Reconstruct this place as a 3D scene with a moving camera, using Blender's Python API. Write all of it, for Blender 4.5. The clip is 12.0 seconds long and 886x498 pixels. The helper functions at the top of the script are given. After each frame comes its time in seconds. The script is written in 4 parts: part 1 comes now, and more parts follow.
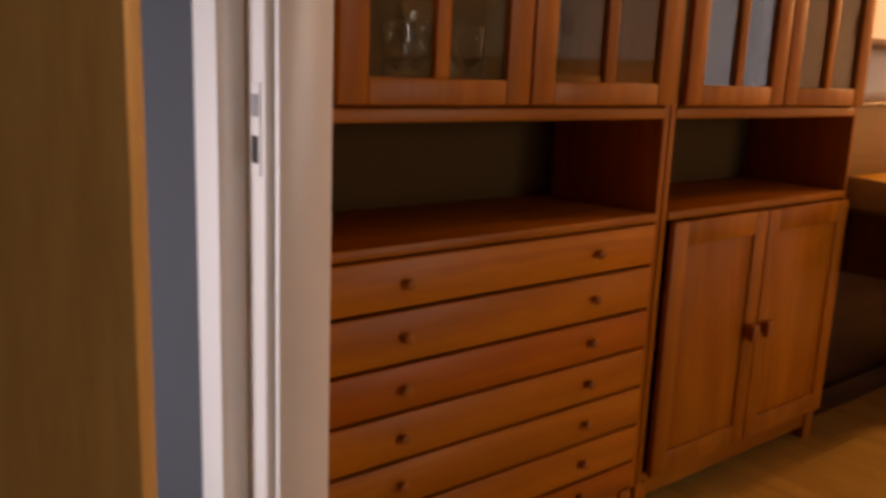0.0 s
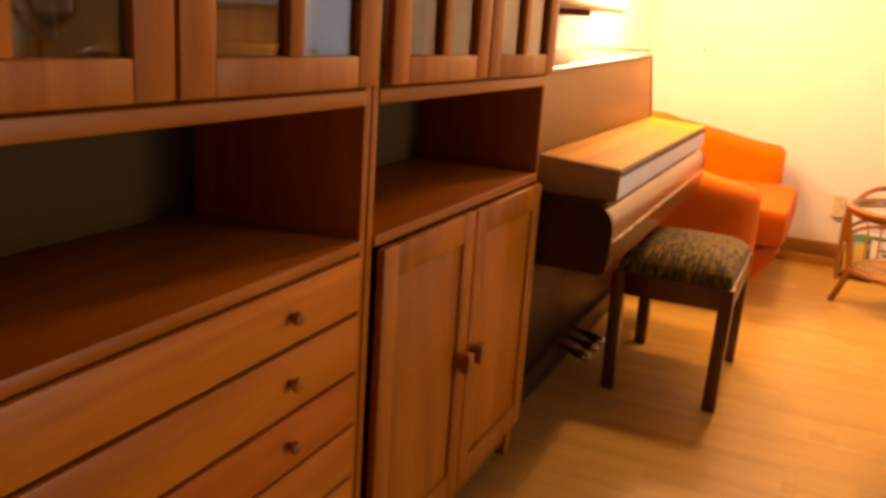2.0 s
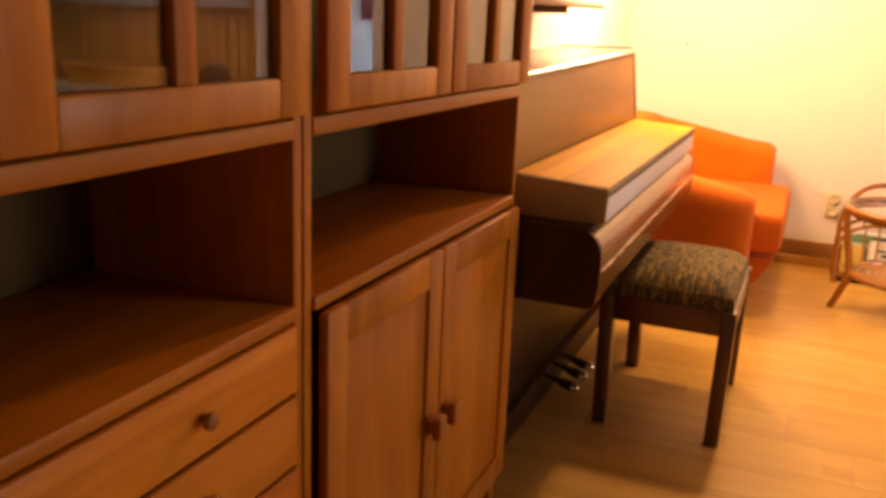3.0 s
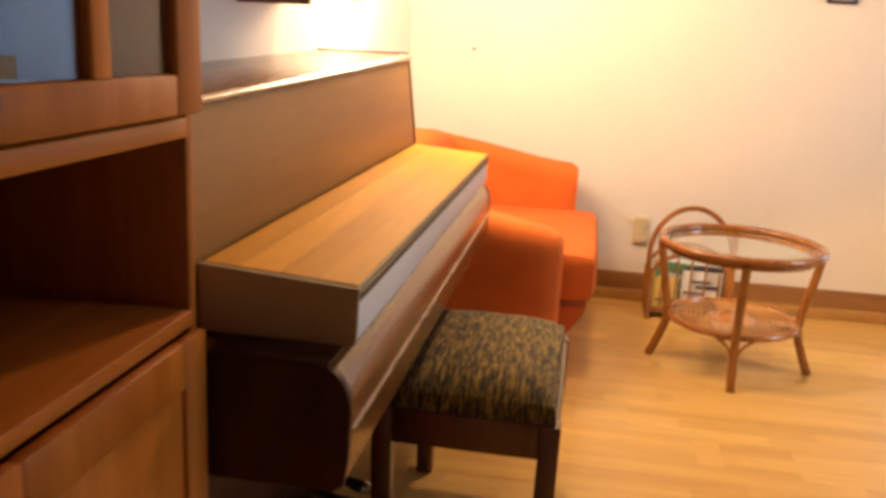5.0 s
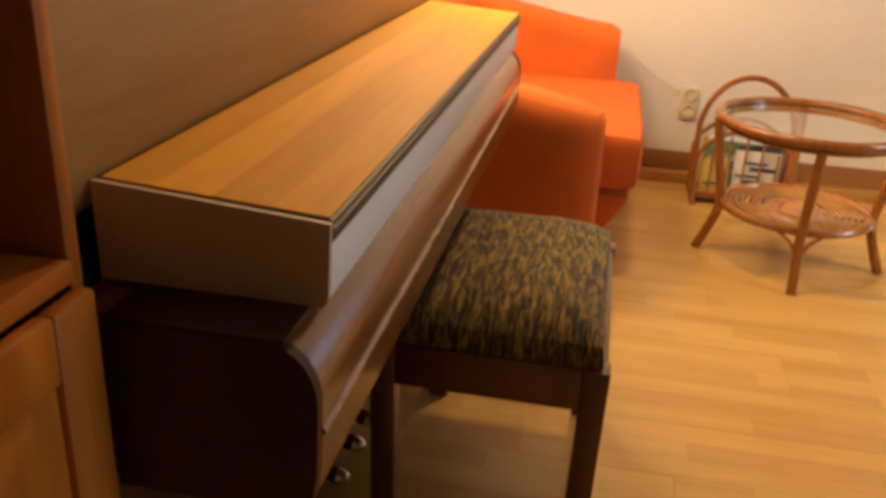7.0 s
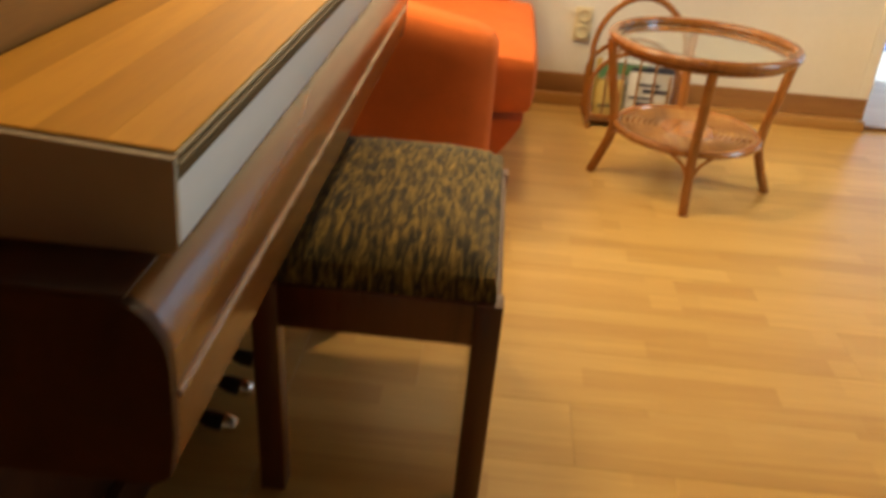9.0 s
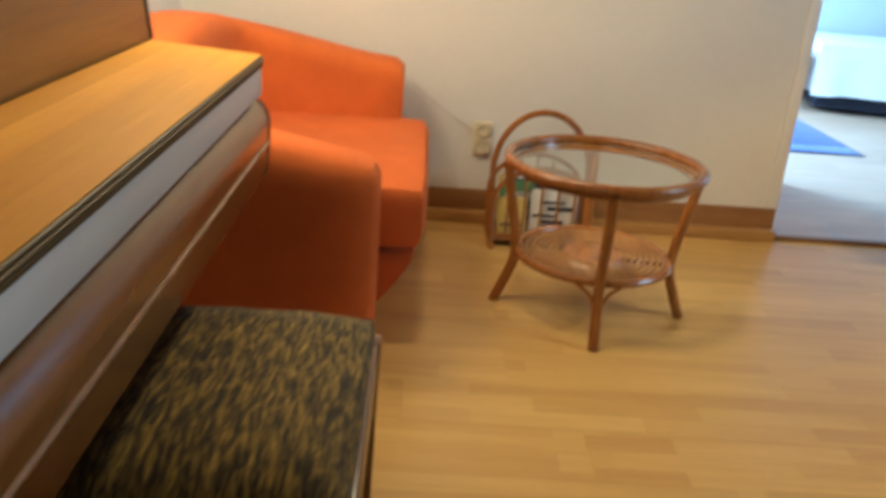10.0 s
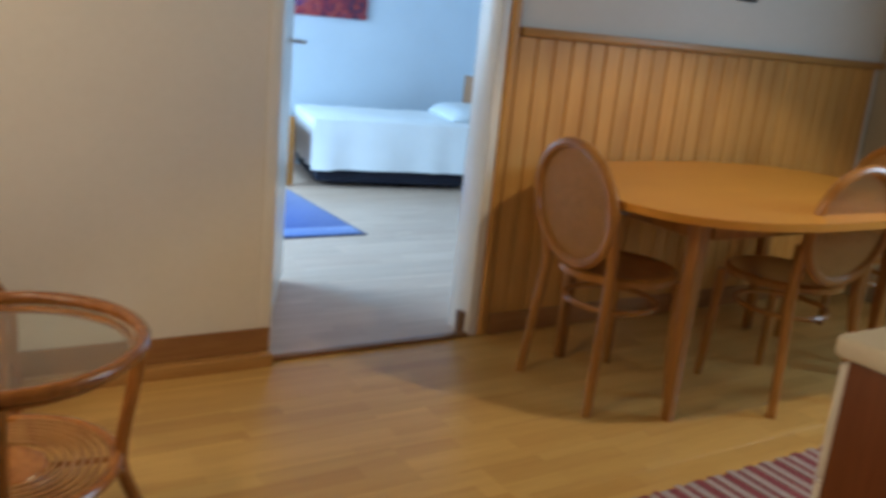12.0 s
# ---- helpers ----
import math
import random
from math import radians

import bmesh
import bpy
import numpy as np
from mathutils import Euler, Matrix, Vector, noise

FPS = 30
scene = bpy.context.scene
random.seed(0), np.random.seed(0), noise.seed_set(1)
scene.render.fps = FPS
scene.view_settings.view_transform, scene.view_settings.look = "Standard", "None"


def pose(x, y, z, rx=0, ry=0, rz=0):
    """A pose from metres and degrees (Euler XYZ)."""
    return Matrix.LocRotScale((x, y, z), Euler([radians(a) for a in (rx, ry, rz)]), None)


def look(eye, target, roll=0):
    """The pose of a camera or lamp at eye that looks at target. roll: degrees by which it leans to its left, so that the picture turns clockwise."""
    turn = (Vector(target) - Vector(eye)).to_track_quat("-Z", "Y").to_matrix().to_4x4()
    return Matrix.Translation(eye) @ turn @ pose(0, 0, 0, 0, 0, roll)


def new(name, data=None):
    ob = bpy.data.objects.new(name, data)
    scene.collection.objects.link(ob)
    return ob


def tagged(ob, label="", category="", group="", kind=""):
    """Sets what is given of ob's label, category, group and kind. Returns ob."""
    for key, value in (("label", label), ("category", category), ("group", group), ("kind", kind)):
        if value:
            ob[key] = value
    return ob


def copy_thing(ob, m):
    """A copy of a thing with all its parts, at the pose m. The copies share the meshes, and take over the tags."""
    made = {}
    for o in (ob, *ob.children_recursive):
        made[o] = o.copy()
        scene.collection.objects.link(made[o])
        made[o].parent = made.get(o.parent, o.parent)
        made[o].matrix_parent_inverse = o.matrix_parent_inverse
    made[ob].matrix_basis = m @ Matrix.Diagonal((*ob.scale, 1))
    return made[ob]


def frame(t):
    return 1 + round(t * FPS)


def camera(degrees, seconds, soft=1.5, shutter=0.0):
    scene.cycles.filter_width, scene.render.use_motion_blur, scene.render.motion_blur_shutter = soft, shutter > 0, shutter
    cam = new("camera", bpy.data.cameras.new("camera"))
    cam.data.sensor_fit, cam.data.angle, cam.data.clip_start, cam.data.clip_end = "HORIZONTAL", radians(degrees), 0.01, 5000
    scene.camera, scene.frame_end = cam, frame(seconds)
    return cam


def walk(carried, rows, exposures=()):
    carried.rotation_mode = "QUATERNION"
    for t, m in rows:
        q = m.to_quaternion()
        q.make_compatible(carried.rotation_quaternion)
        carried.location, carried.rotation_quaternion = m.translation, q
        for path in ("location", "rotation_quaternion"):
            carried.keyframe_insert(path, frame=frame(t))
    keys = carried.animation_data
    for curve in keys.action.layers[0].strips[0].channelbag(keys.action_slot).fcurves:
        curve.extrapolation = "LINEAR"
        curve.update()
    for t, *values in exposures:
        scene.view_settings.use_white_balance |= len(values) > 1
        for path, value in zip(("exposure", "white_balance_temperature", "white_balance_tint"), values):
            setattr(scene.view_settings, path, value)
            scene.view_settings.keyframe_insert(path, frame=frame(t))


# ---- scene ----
cam = camera(54.9, 12.0, soft=3.6, shutter=0.5)
PATH = [
    (0, (0.415, 0.758, 1.124), (1.639, 2.281, 0.698), 2.3),
    (0.5, (0.486, 0.915, 1.146), (1.875, 2.276, 0.677), 3.7),
    (1, (0.557, 1.002, 1.162), (2.107, 2.166, 0.669), 4.3),
    (1.5, (0.69, 1.166, 1.157), (2.388, 2.098, 0.656), 4.6),
    (2, (0.857, 1.315, 1.151), (2.624, 2.101, 0.643), 3.9),
    (2.5, (0.978, 1.353, 1.163), (2.752, 2.123, 0.654), 2.8),
    (2.7, (1.038, 1.373, 1.169), (2.812, 2.141, 0.657), 2.6),
    (4.5, (1.727, 1.505, 1.162), (3.623, 1.907, 0.666), 2.4),
    (5, (1.965, 1.514, 1.152), (3.882, 1.822, 0.672), 2.9),
    (5.5, (2.168, 1.526, 1.148), (4.089, 1.819, 0.672), 3.5),
    (6, (2.333, 1.545, 1.142), (4.234, 1.868, 0.61), 4.0),
    (6.5, (2.402, 1.58, 1.117), (4.257, 1.903, 0.444), 4.0),
    (7, (2.366, 1.576, 1.097), (4.178, 1.9, 0.315), 2.9),
    (8.8, (2.4, 1.562, 1.073), (4.156, 1.679, 0.122), 4.4),
    (9, (2.445, 1.561, 1.072), (4.218, 1.64, 0.149), 4.5),
    (9.5, (2.615, 1.553, 1.066), (4.437, 1.538, 0.242), 4.5),
    (10, (2.742, 1.467, 1.107), (4.606, 1.396, 0.385), 4.4),
    (10.5, (2.848, 1.399, 1.172), (4.729, 1.174, 0.532), 5.2),
    (11, (3.1, 1.312, 1.182), (4.941, 0.792, 0.599), 6.2),
    (11.5, (3.271, 1.163, 1.19), (5.012, 0.349, 0.639), 6.3),
    (12, (3.316, 1.037, 1.186), (4.948, -0.002, 0.678), 5.6),
]
# seconds, stops, kelvin, tint: the camera adapts from lamp-lit cupboards to the day-lit end of the room
EXPOSURES = [
    (0.0, 0.3, 11300, 37), (2.5, 0.95, 9300, 32), (5.5, 0.55, 6000, 11), (7.0, 0.35, 6300, 10),
    (9.0, 0.45, 5750, -6), (10.0, -0.05, 4850, -8), (10.5, -0.22, 4750, -4), (12.0, -0.72, 5100, -3),
]
walk(cam, [(t, look(eye, target, roll)) for t, eye, target, roll in PATH], EXPOSURES)

# ---- light ----
world = bpy.data.worlds.new("sky")
scene.world = world
world.use_nodes = True
sky = world.node_tree.nodes.new("ShaderNodeTexSky")
sky.sky_type, sky.sun_disc = "NISHITA", False
sky.sun_elevation, sky.sun_rotation = radians(35), radians(200)
world.node_tree.links.new(sky.outputs[0], world.node_tree.nodes["Background"].inputs[0])
world.node_tree.nodes["Background"].inputs[1].default_value = 0.1


def lamp(name, kind, m, watts, colour, size=0.1, size_y=None):
    data = bpy.data.lights.new(name, kind)
    data.energy, data.color = watts, colour
    if kind == "AREA":
        data.shape, data.size, data.size_y = "RECTANGLE", size, size_y
    else:
        data.shadow_soft_size = size
    ob = new(name, data)
    ob.matrix_world = m
    return ob


WARM, DAY = (1.0, 0.67, 0.36), (0.70, 0.85, 1.0)
lamp("corner_lamp_light", "POINT", pose(4.84, 2.02, 1.47), 34, WARM, 0.16)
lamp("ceiling_lamp_light", "POINT", pose(4.76, 1.48, 2.12), 47, WARM, 0.10)
pendant = lamp("dining_lamp_light", "SPOT", pose(4.40, -1.50, 2.20), 105, WARM, 0.05)
pendant.data.spot_size, pendant.data.spot_blend = radians(116), 0.18
lamp("kitchen_window_light", "AREA", look((3.85, -3.10, 1.55), (4.1, 0.8, 0.6)), 40, DAY, 0.95, 1.1)
# Low cool fill, added to brighten the foot of the door jamb.
lamp("jamb_fill_light", "AREA", look((2.9, -3.10, 0.45), (1.3, 1.9, 0.5)), 16, (0.45, 0.70, 1.0), 0.75, 0.75)
lamp("bedroom_window_light", "AREA", look((8.4, 0.95, 1.5), (8.0, -1.8, 0.7)), 270, (0.68, 0.83, 1.0), 2.1, 1.2)
# Unseen blue source in the hall, added to light the jamb reveal.
lamp("hall_fill_light", "AREA", look((-0.7, 2.46, 0.75), (1.0, 2.1, 0.5)), 30, (0.50, 0.70, 1.0), 0.6, 0.8)


# ---- materials ----
def shader(name):
    m = bpy.data.materials.new(name)
    m.use_nodes = True
    n, l = m.node_tree.nodes, m.node_tree.links
    return m, n, l, n["Principled BSDF"]


def mixed(n, l, kind, fac, a, b):
    x = n.new("ShaderNodeMix")
    x.data_type, x.blend_type = "RGBA", kind
    for sock, v in ((x.inputs[0], fac), (x.inputs[6], a), (x.inputs[7], b)):
        if hasattr(v, "links"):
            l.new(v, sock)
        else:
            sock.default_value = v if isinstance(v, float) else (*v, 1)
    return x.outputs[2]


def ramp(n, l, fac, stops):
    r = n.new("ShaderNodeValToRGB")
    while len(r.color_ramp.elements) < len(stops):
        r.color_ramp.elements.new(0.5)
    for e, (p, c) in zip(r.color_ramp.elements, stops):
        e.position, e.color = p, (*c, 1)
    l.new(fac, r.inputs[0])
    return r.outputs[0]


def coords(n, l, scale, rotation=(0, 0, 0), shift=True):
    c, mp = n.new("ShaderNodeTexCoord"), n.new("ShaderNodeMapping")
    mp.inputs["Scale"].default_value, mp.inputs["Rotation"].default_value = scale, rotation
    l.new(c.outputs["Object"], mp.inputs[0])
    if shift:
        info, mul = n.new("ShaderNodeObjectInfo"), n.new("ShaderNodeMath")
        mul.operation = "MULTIPLY"
        mul.inputs[1].default_value = 37.0
        l.new(info.outputs["Random"], mul.inputs[0])
        l.new(mul.outputs[0], mp.inputs["Location"])
    return mp.outputs[0]


def noise_at(n, l, vec, scale, detail=4.0, rough=0.6, distortion=0.0):
    t = n.new("ShaderNodeTexNoise")
    t.inputs["Scale"].default_value, t.inputs["Detail"].default_value = scale, detail
    t.inputs["Roughness"].default_value, t.inputs["Distortion"].default_value = rough, distortion
    l.new(vec, t.inputs["Vector"])
    return t.outputs["Fac"]


def bumped(n, l, b, height, strength, distance=0.002):
    x = n.new("ShaderNodeBump")
    x.inputs["Strength"].default_value, x.inputs["Distance"].default_value = strength, distance
    l.new(height, x.inputs["Height"])
    l.new(x.outputs[0], b.inputs["Normal"])


def toned(n, l, colour, spread):
    """Shifts the brightness of a colour by the object's random number."""
    info, rng, hsv = n.new("ShaderNodeObjectInfo"), n.new("ShaderNodeMapRange"), n.new("ShaderNodeHueSaturation")
    rng.inputs["To Min"].default_value, rng.inputs["To Max"].default_value = 1 - spread, 1 + spread
    l.new(info.outputs["Random"], rng.inputs["Value"])
    l.new(rng.outputs[0], hsv.inputs["Value"])
    l.new(colour, hsv.inputs["Color"])
    return hsv.outputs[0]


def wood(name, light, dark, axis="z", rough=0.38, spread=0.10, coarse=9.0, coat=0.15, grained=0.45, knots=False, bump=0.12):
    m, n, l, b = shader(name)
    long = {"x": (0.09, 1, 1), "y": (1, 0.09, 1), "z": (1, 1, 0.09)}[axis]
    vec = coords(n, l, long)
    figure = noise_at(n, l, vec, coarse, 3.0, 0.5, 1.6)
    grain = noise_at(n, l, vec, coarse * 14, 4.0, 0.7)
    stain = noise_at(n, l, coords(n, l, (1, 1, 1)), 2.2, 2.0)
    mid = tuple((p + q) / 2 for p, q in zip(light, dark))
    base = ramp(n, l, figure, [(0.30, dark), (0.50, mid), (0.68, light)])
    base = mixed(n, l, "MULTIPLY", grained, base, ramp(n, l, grain, [(0.3, (0.62, 0.55, 0.5)), (0.6, (1, 1, 1))]))
    base = mixed(n, l, "MULTIPLY", 0.35, base, ramp(n, l, stain, [(0.3, (0.75, 0.70, 0.66)), (0.7, (1, 1, 1))]))
    if knots:
        spots = n.new("ShaderNodeTexVoronoi")
        spots.inputs["Scale"].default_value = 4.6
        l.new(coords(n, l, (1, 1, 0.55)), spots.inputs["Vector"])
        base = mixed(n, l, "MULTIPLY", 0.8, base, ramp(n, l, spots.outputs["Distance"], [(0.035, (0.30, 0.18, 0.10)), (0.085, (1, 1, 1))]))
    l.new(toned(n, l, base, spread), b.inputs["Base Color"])
    rg = n.new("ShaderNodeMapRange")
    rg.inputs["To Min"].default_value, rg.inputs["To Max"].default_value = rough - 0.18 * grained, rough + 0.22 * grained
    l.new(grain, rg.inputs["Value"])
    l.new(rg.outputs[0], b.inputs["Roughness"])
    b.inputs["Coat Weight"].default_value, b.inputs["Coat Roughness"].default_value = coat, 0.25
    b.inputs["Specular IOR Level"].default_value = 0.35
    bumped(n, l, b, grain, bump)
    return m


def paint(name, colour, rough=0.75, bump=0.25, scale=60.0, spread=0.05):
    m, n, l, b = shader(name)
    vec = coords(n, l, (1, 1, 1), shift=False)
    big, fine = noise_at(n, l, vec, 1.3, 3.0), noise_at(n, l, vec, scale, 5.0)
    c = ramp(n, l, big, [(0.3, tuple(v * (1 - spread * 1.6) for v in colour)), (0.7, colour)])
    c = mixed(n, l, "MULTIPLY", 0.25, c, ramp(n, l, fine, [(0.3, (0.9, 0.9, 0.88)), (0.6, (1, 1, 1))]))
    l.new(c, b.inputs["Base Color"])
    b.inputs["Roughness"].default_value = rough
    bumped(n, l, b, fine, bump, 0.0015)
    return m


def fabric(name, colour, scale=500.0, bump=0.4, sheen=0.3, spread=0.12):
    m, n, l, b = shader(name)
    vec = coords(n, l, (1, 1, 1))
    weave, wear = noise_at(n, l, vec, scale, 2.0, 0.8), noise_at(n, l, vec, 5.0, 4.0)
    c = ramp(n, l, wear, [(0.3, tuple(v * (1 - spread) for v in colour)), (0.7, tuple(min(1, v * (1 + spread)) for v in colour))])
    c = mixed(n, l, "MULTIPLY", 0.4, c, ramp(n, l, weave, [(0.35, (0.7, 0.66, 0.62)), (0.6, (1, 1, 1))]))
    l.new(c, b.inputs["Base Color"])
    b.inputs["Roughness"].default_value, b.inputs["Sheen Weight"].default_value = 0.9, sheen
    b.inputs["Sheen Roughness"].default_value = 0.4
    bumped(n, l, b, weave, bump)
    return m


def plain(name, colour, rough=0.4, metal=0.0, spread=0.08):
    m, n, l, b = shader(name)
    fine = noise_at(n, l, coords(n, l, (1, 1, 1)), 45.0, 4.0)
    l.new(ramp(n, l, fine, [(0.3, tuple(v * (1 - spread) for v in colour)), (0.7, colour)]), b.inputs["Base Color"])
    b.inputs["Roughness"].default_value, b.inputs["Metallic"].default_value = rough, metal
    return m


def glass(name, tint=(0.95, 0.98, 0.97), rough=0.0):
    m, n, l, b = shader(name)
    b.inputs["Base Color"].default_value = (*tint, 1)
    b.inputs["Transmission Weight"].default_value, b.inputs["Roughness"].default_value = 1.0, rough
    b.inputs["IOR"].default_value = 1.45
    return m


def laminate(name, light, dark):
    """Three-strip laminate board; strips run along y."""
    m, n, l, b = shader(name)
    vec = coords(n, l, (1, 1, 1), rotation=(0, 0, radians(90)))
    strips = n.new("ShaderNodeTexBrick")
    strips.offset, strips.squash = 0.37, 1.0
    strips.inputs["Color1"].default_value, strips.inputs["Color2"].default_value = (0, 0, 0, 1), (1, 1, 1, 1)
    strips.inputs["Mortar"].default_value = (0.5, 0.5, 0.5, 1)
    strips.inputs["Scale"].default_value, strips.inputs["Mortar Size"].default_value = 1.0, 0.0
    strips.inputs["Brick Width"].default_value, strips.inputs["Row Height"].default_value = 0.42, 0.065
    l.new(vec, strips.inputs["Vector"])
    gvec = coords(n, l, (1, 0.06, 1))
    figure, grain = noise_at(n, l, gvec, 16.0, 3.0, 0.5, 1.2), noise_at(n, l, gvec, 150.0, 4.0, 0.7)
    base = mixed(n, l, "MIX", strips.outputs["Color"], dark, light)
    base = mixed(n, l, "MULTIPLY", 0.40, base, ramp(n, l, figure, [(0.3, (0.72, 0.62, 0.5)), (0.65, (1, 1, 1))]))
    base = mixed(n, l, "MULTIPLY", 0.30, base, ramp(n, l, grain, [(0.3, (0.7, 0.62, 0.55)), (0.6, (1, 1, 1))]))
    l.new(toned(n, l, base, 0.05), b.inputs["Base Color"])
    b.inputs["Roughness"].default_value = 0.33
    bumped(n, l, b, grain, 0.05)
    return m


PINE = wood("varnished_pine_upright", (0.50, 0.155, 0.014), (0.34, 0.090, 0.006), "z", 0.42, 0.10, 9.0, 0.03)
PINE_X = wood("varnished_pine_lengthwise", (0.50, 0.155, 0.014), (0.34, 0.090, 0.006), "x", 0.42, 0.14, 9.0, 0.03, 0.3)
PINE_RED = wood("reddish_pine_lengthwise", (0.45, 0.115, 0.009), (0.32, 0.070, 0.005), "x", 0.42, 0.06, 12.0, 0.03, 0.3)
for m in (PINE, PINE_X, PINE_RED):
    m.node_tree.nodes["Principled BSDF"].inputs["Specular IOR Level"].default_value = 0.2
PINE_KNOB = wood("dark_knob_wood", (0.40, 0.125, 0.015), (0.30, 0.085, 0.009), "x", 0.62, 0.05, 9.0, 0.0)
# Pale hardboard darkened, so the shade of the niches sits in its colour.
SHADED_BOARD = paint("shaded_back_board", (0.080, 0.040, 0.012), 0.8, 0.1)
SHADED_BOARD.node_tree.nodes["Principled BSDF"].inputs["Specular IOR Level"].default_value = 0.1
BIRCH = wood("birch_door_veneer", (0.62, 0.41, 0.16), (0.51, 0.31, 0.105), "z", 0.45, 0.05, 4.0)
WALNUT = wood("piano_walnut_panel", (0.40, 0.200, 0.044), (0.29, 0.132, 0.026), "x", 0.48, 0.04, 6.0, 0.05)
# Dark walnut, with some of the shade on the case's unlit end mixed in.
WALNUT_DARK_SHADED = wood("piano_dark_shaded_case", (0.060, 0.019, 0.005), (0.034, 0.010, 0.003), "x", 0.40, 0.05, 7.0, 0.0)
WALNUT_DARK_SHADED.node_tree.nodes["Principled BSDF"].inputs["Specular IOR Level"].default_value = 0.2
WALNUT_SLIP = wood("piano_key_slip_wood", (0.23, 0.080, 0.013), (0.15, 0.048, 0.008), "x", 0.22, 0.03, 3.0, 0.35)
WALNUT_LID = wood("piano_lid_walnut", (0.36, 0.185, 0.065), (0.26, 0.12, 0.04), "x", 0.26, 0.04, 6.0, 0.6)
HONEY = wood("honey_oak_lid", (0.72, 0.355, 0.032), (0.62, 0.285, 0.022), "x", 0.60, 0.07, 5.0, 0.0, 0.25)
HONEY.node_tree.nodes["Principled BSDF"].inputs["Specular IOR Level"].default_value = 0.08
OLIVE = wood("olive_stained_moulding", (0.17, 0.105, 0.035), (0.11, 0.065, 0.02), "x", 0.6, 0.04, 9.0, 0.0)
BLACK_EDGE = plain("black_lacquer", (0.02, 0.016, 0.014), 0.3)
# Cream as the box end shows it, its warm dim light put into the colour.
CREAM_SHADED = paint("cream_board_shaded", (0.46, 0.345, 0.20), 0.65, 0.15)
CREAM = paint("cream_painted_board", (0.72, 0.68, 0.60), 0.5, 0.1)
MAHOGANY = wood("mahogany_stool_frame", (0.16, 0.042, 0.011), (0.090, 0.022, 0.006), "z", 0.3, 0.05, 10.0, 0.4)
for m in (WALNUT_SLIP, MAHOGANY):
    m.node_tree.nodes["Principled BSDF"].inputs["Specular IOR Level"].default_value = 0.6
RATTAN = wood("polished_rattan", (0.38, 0.150, 0.027), (0.25, 0.085, 0.013), "z", 0.24, 0.08, 20.0, 0.6)
RATTAN_PALE = wood("rattan_spiral_cane", (0.40, 0.20, 0.060), (0.27, 0.12, 0.035), "x", 0.4, 0.08, 30.0, 0.2)
BEECH = wood("beech_chair_wood", (0.44, 0.205, 0.040), (0.32, 0.140, 0.024), "z", 0.3, 0.05, 9.0, 0.4)
BEECH_X = wood("beech_table_top", (0.68, 0.325, 0.036), (0.64, 0.295, 0.032), "y", 0.34, 0.03, 3.0, 0.2, 0.05, False, 0.01)
PANEL_PINE = wood("wainscot_pine", (0.66, 0.370, 0.095), (0.54, 0.275, 0.058), "z", 0.5, 0.10, 7.0, 0.05, 0.3, True)
TRIM_OAK = wood("skirting_oak", (0.38, 0.190, 0.060), (0.25, 0.115, 0.034), "y", 0.4, 0.06, 8.0)
TRIM_PALE = wood("pale_skirting_oak", (0.52, 0.285, 0.080), (0.40, 0.205, 0.052), "y", 0.4, 0.05, 8.0, 0.15, 0.3)
TRIM_DARK = wood("threshold_wood", (0.26, 0.13, 0.05), (0.16, 0.075, 0.028), "y", 0.35, 0.06, 8.0)
SHELF_WOOD = wood("wall_shelf_wood", (0.35, 0.20, 0.09), (0.24, 0.13, 0.055), "x", 0.45)
WALL = paint("white_wall_paint", (0.80, 0.765, 0.70), 0.85, 0.45, 38.0)
# Colour of the unseen west wall, set dark to hold back bounced light.
WALL_DIM = paint("low_bounce_wall_paint", (0.16, 0.13, 0.095), 0.85, 0.3, 38.0)
WALL_CREAM = paint("cream_kitchen_wall", (0.46, 0.42, 0.33), 0.6, 0.2, 30.0)
WALL_BLUE = paint("pale_bedroom_wall", (0.66, 0.72, 0.80), 0.85, 0.3, 40.0)
# Grey-blue taken nearly black: the dimness of the hall is put into the colour.
HALL_SHADED = paint("shaded_hall_paint", (0.06, 0.068, 0.08), 0.8, 0.3)
# The ceiling is never in view; its dark brown only limits the fill.
CEILING = paint("low_bounce_ceiling", (0.17, 0.12, 0.07), 0.9, 0.2)
GLOSS_WHITE = paint("white_gloss_woodwork", (0.86, 0.84, 0.80), 0.32, 0.08, 25.0)
STEEL = plain("brushed_steel", (0.55, 0.54, 0.52), 0.3, 1.0)
CHROME = plain("chrome_steel", (0.72, 0.72, 0.72), 0.12, 1.0)
DARK_METAL = plain("dark_metal", (0.05, 0.045, 0.04), 0.35, 0.8)
DARK_HOLE = plain("dark_recess", (0.03, 0.028, 0.026), 0.8)
ORANGE = fabric("orange_upholstery", (0.60, 0.125, 0.006), 420.0, 0.35, 0.02)
WHITE_CLOTH = fabric("white_bed_cotton", (0.80, 0.82, 0.84), 600.0, 0.2, 0.1, 0.04)
GREY_CLOTH = fabric("grey_pillow_cotton", (0.62, 0.66, 0.70), 600.0, 0.2, 0.1, 0.04)
# Near black, for the shadowed gap between the bed cover and the floor.
BED_GAP_SHADE = fabric("bed_gap_shade", (0.012, 0.014, 0.03), 300.0, 0.2, 0.0)
BLUE = fabric("blue_rug_pile", (0.035, 0.075, 0.34), 250.0, 0.6, 0.3)
BLUE_PALE = fabric("pale_blue_rug_band", (0.085, 0.15, 0.45), 250.0, 0.6, 0.3)
BLUE_DARK = fabric("dark_blue_rug_border", (0.015, 0.025, 0.13), 250.0, 0.6, 0.3)
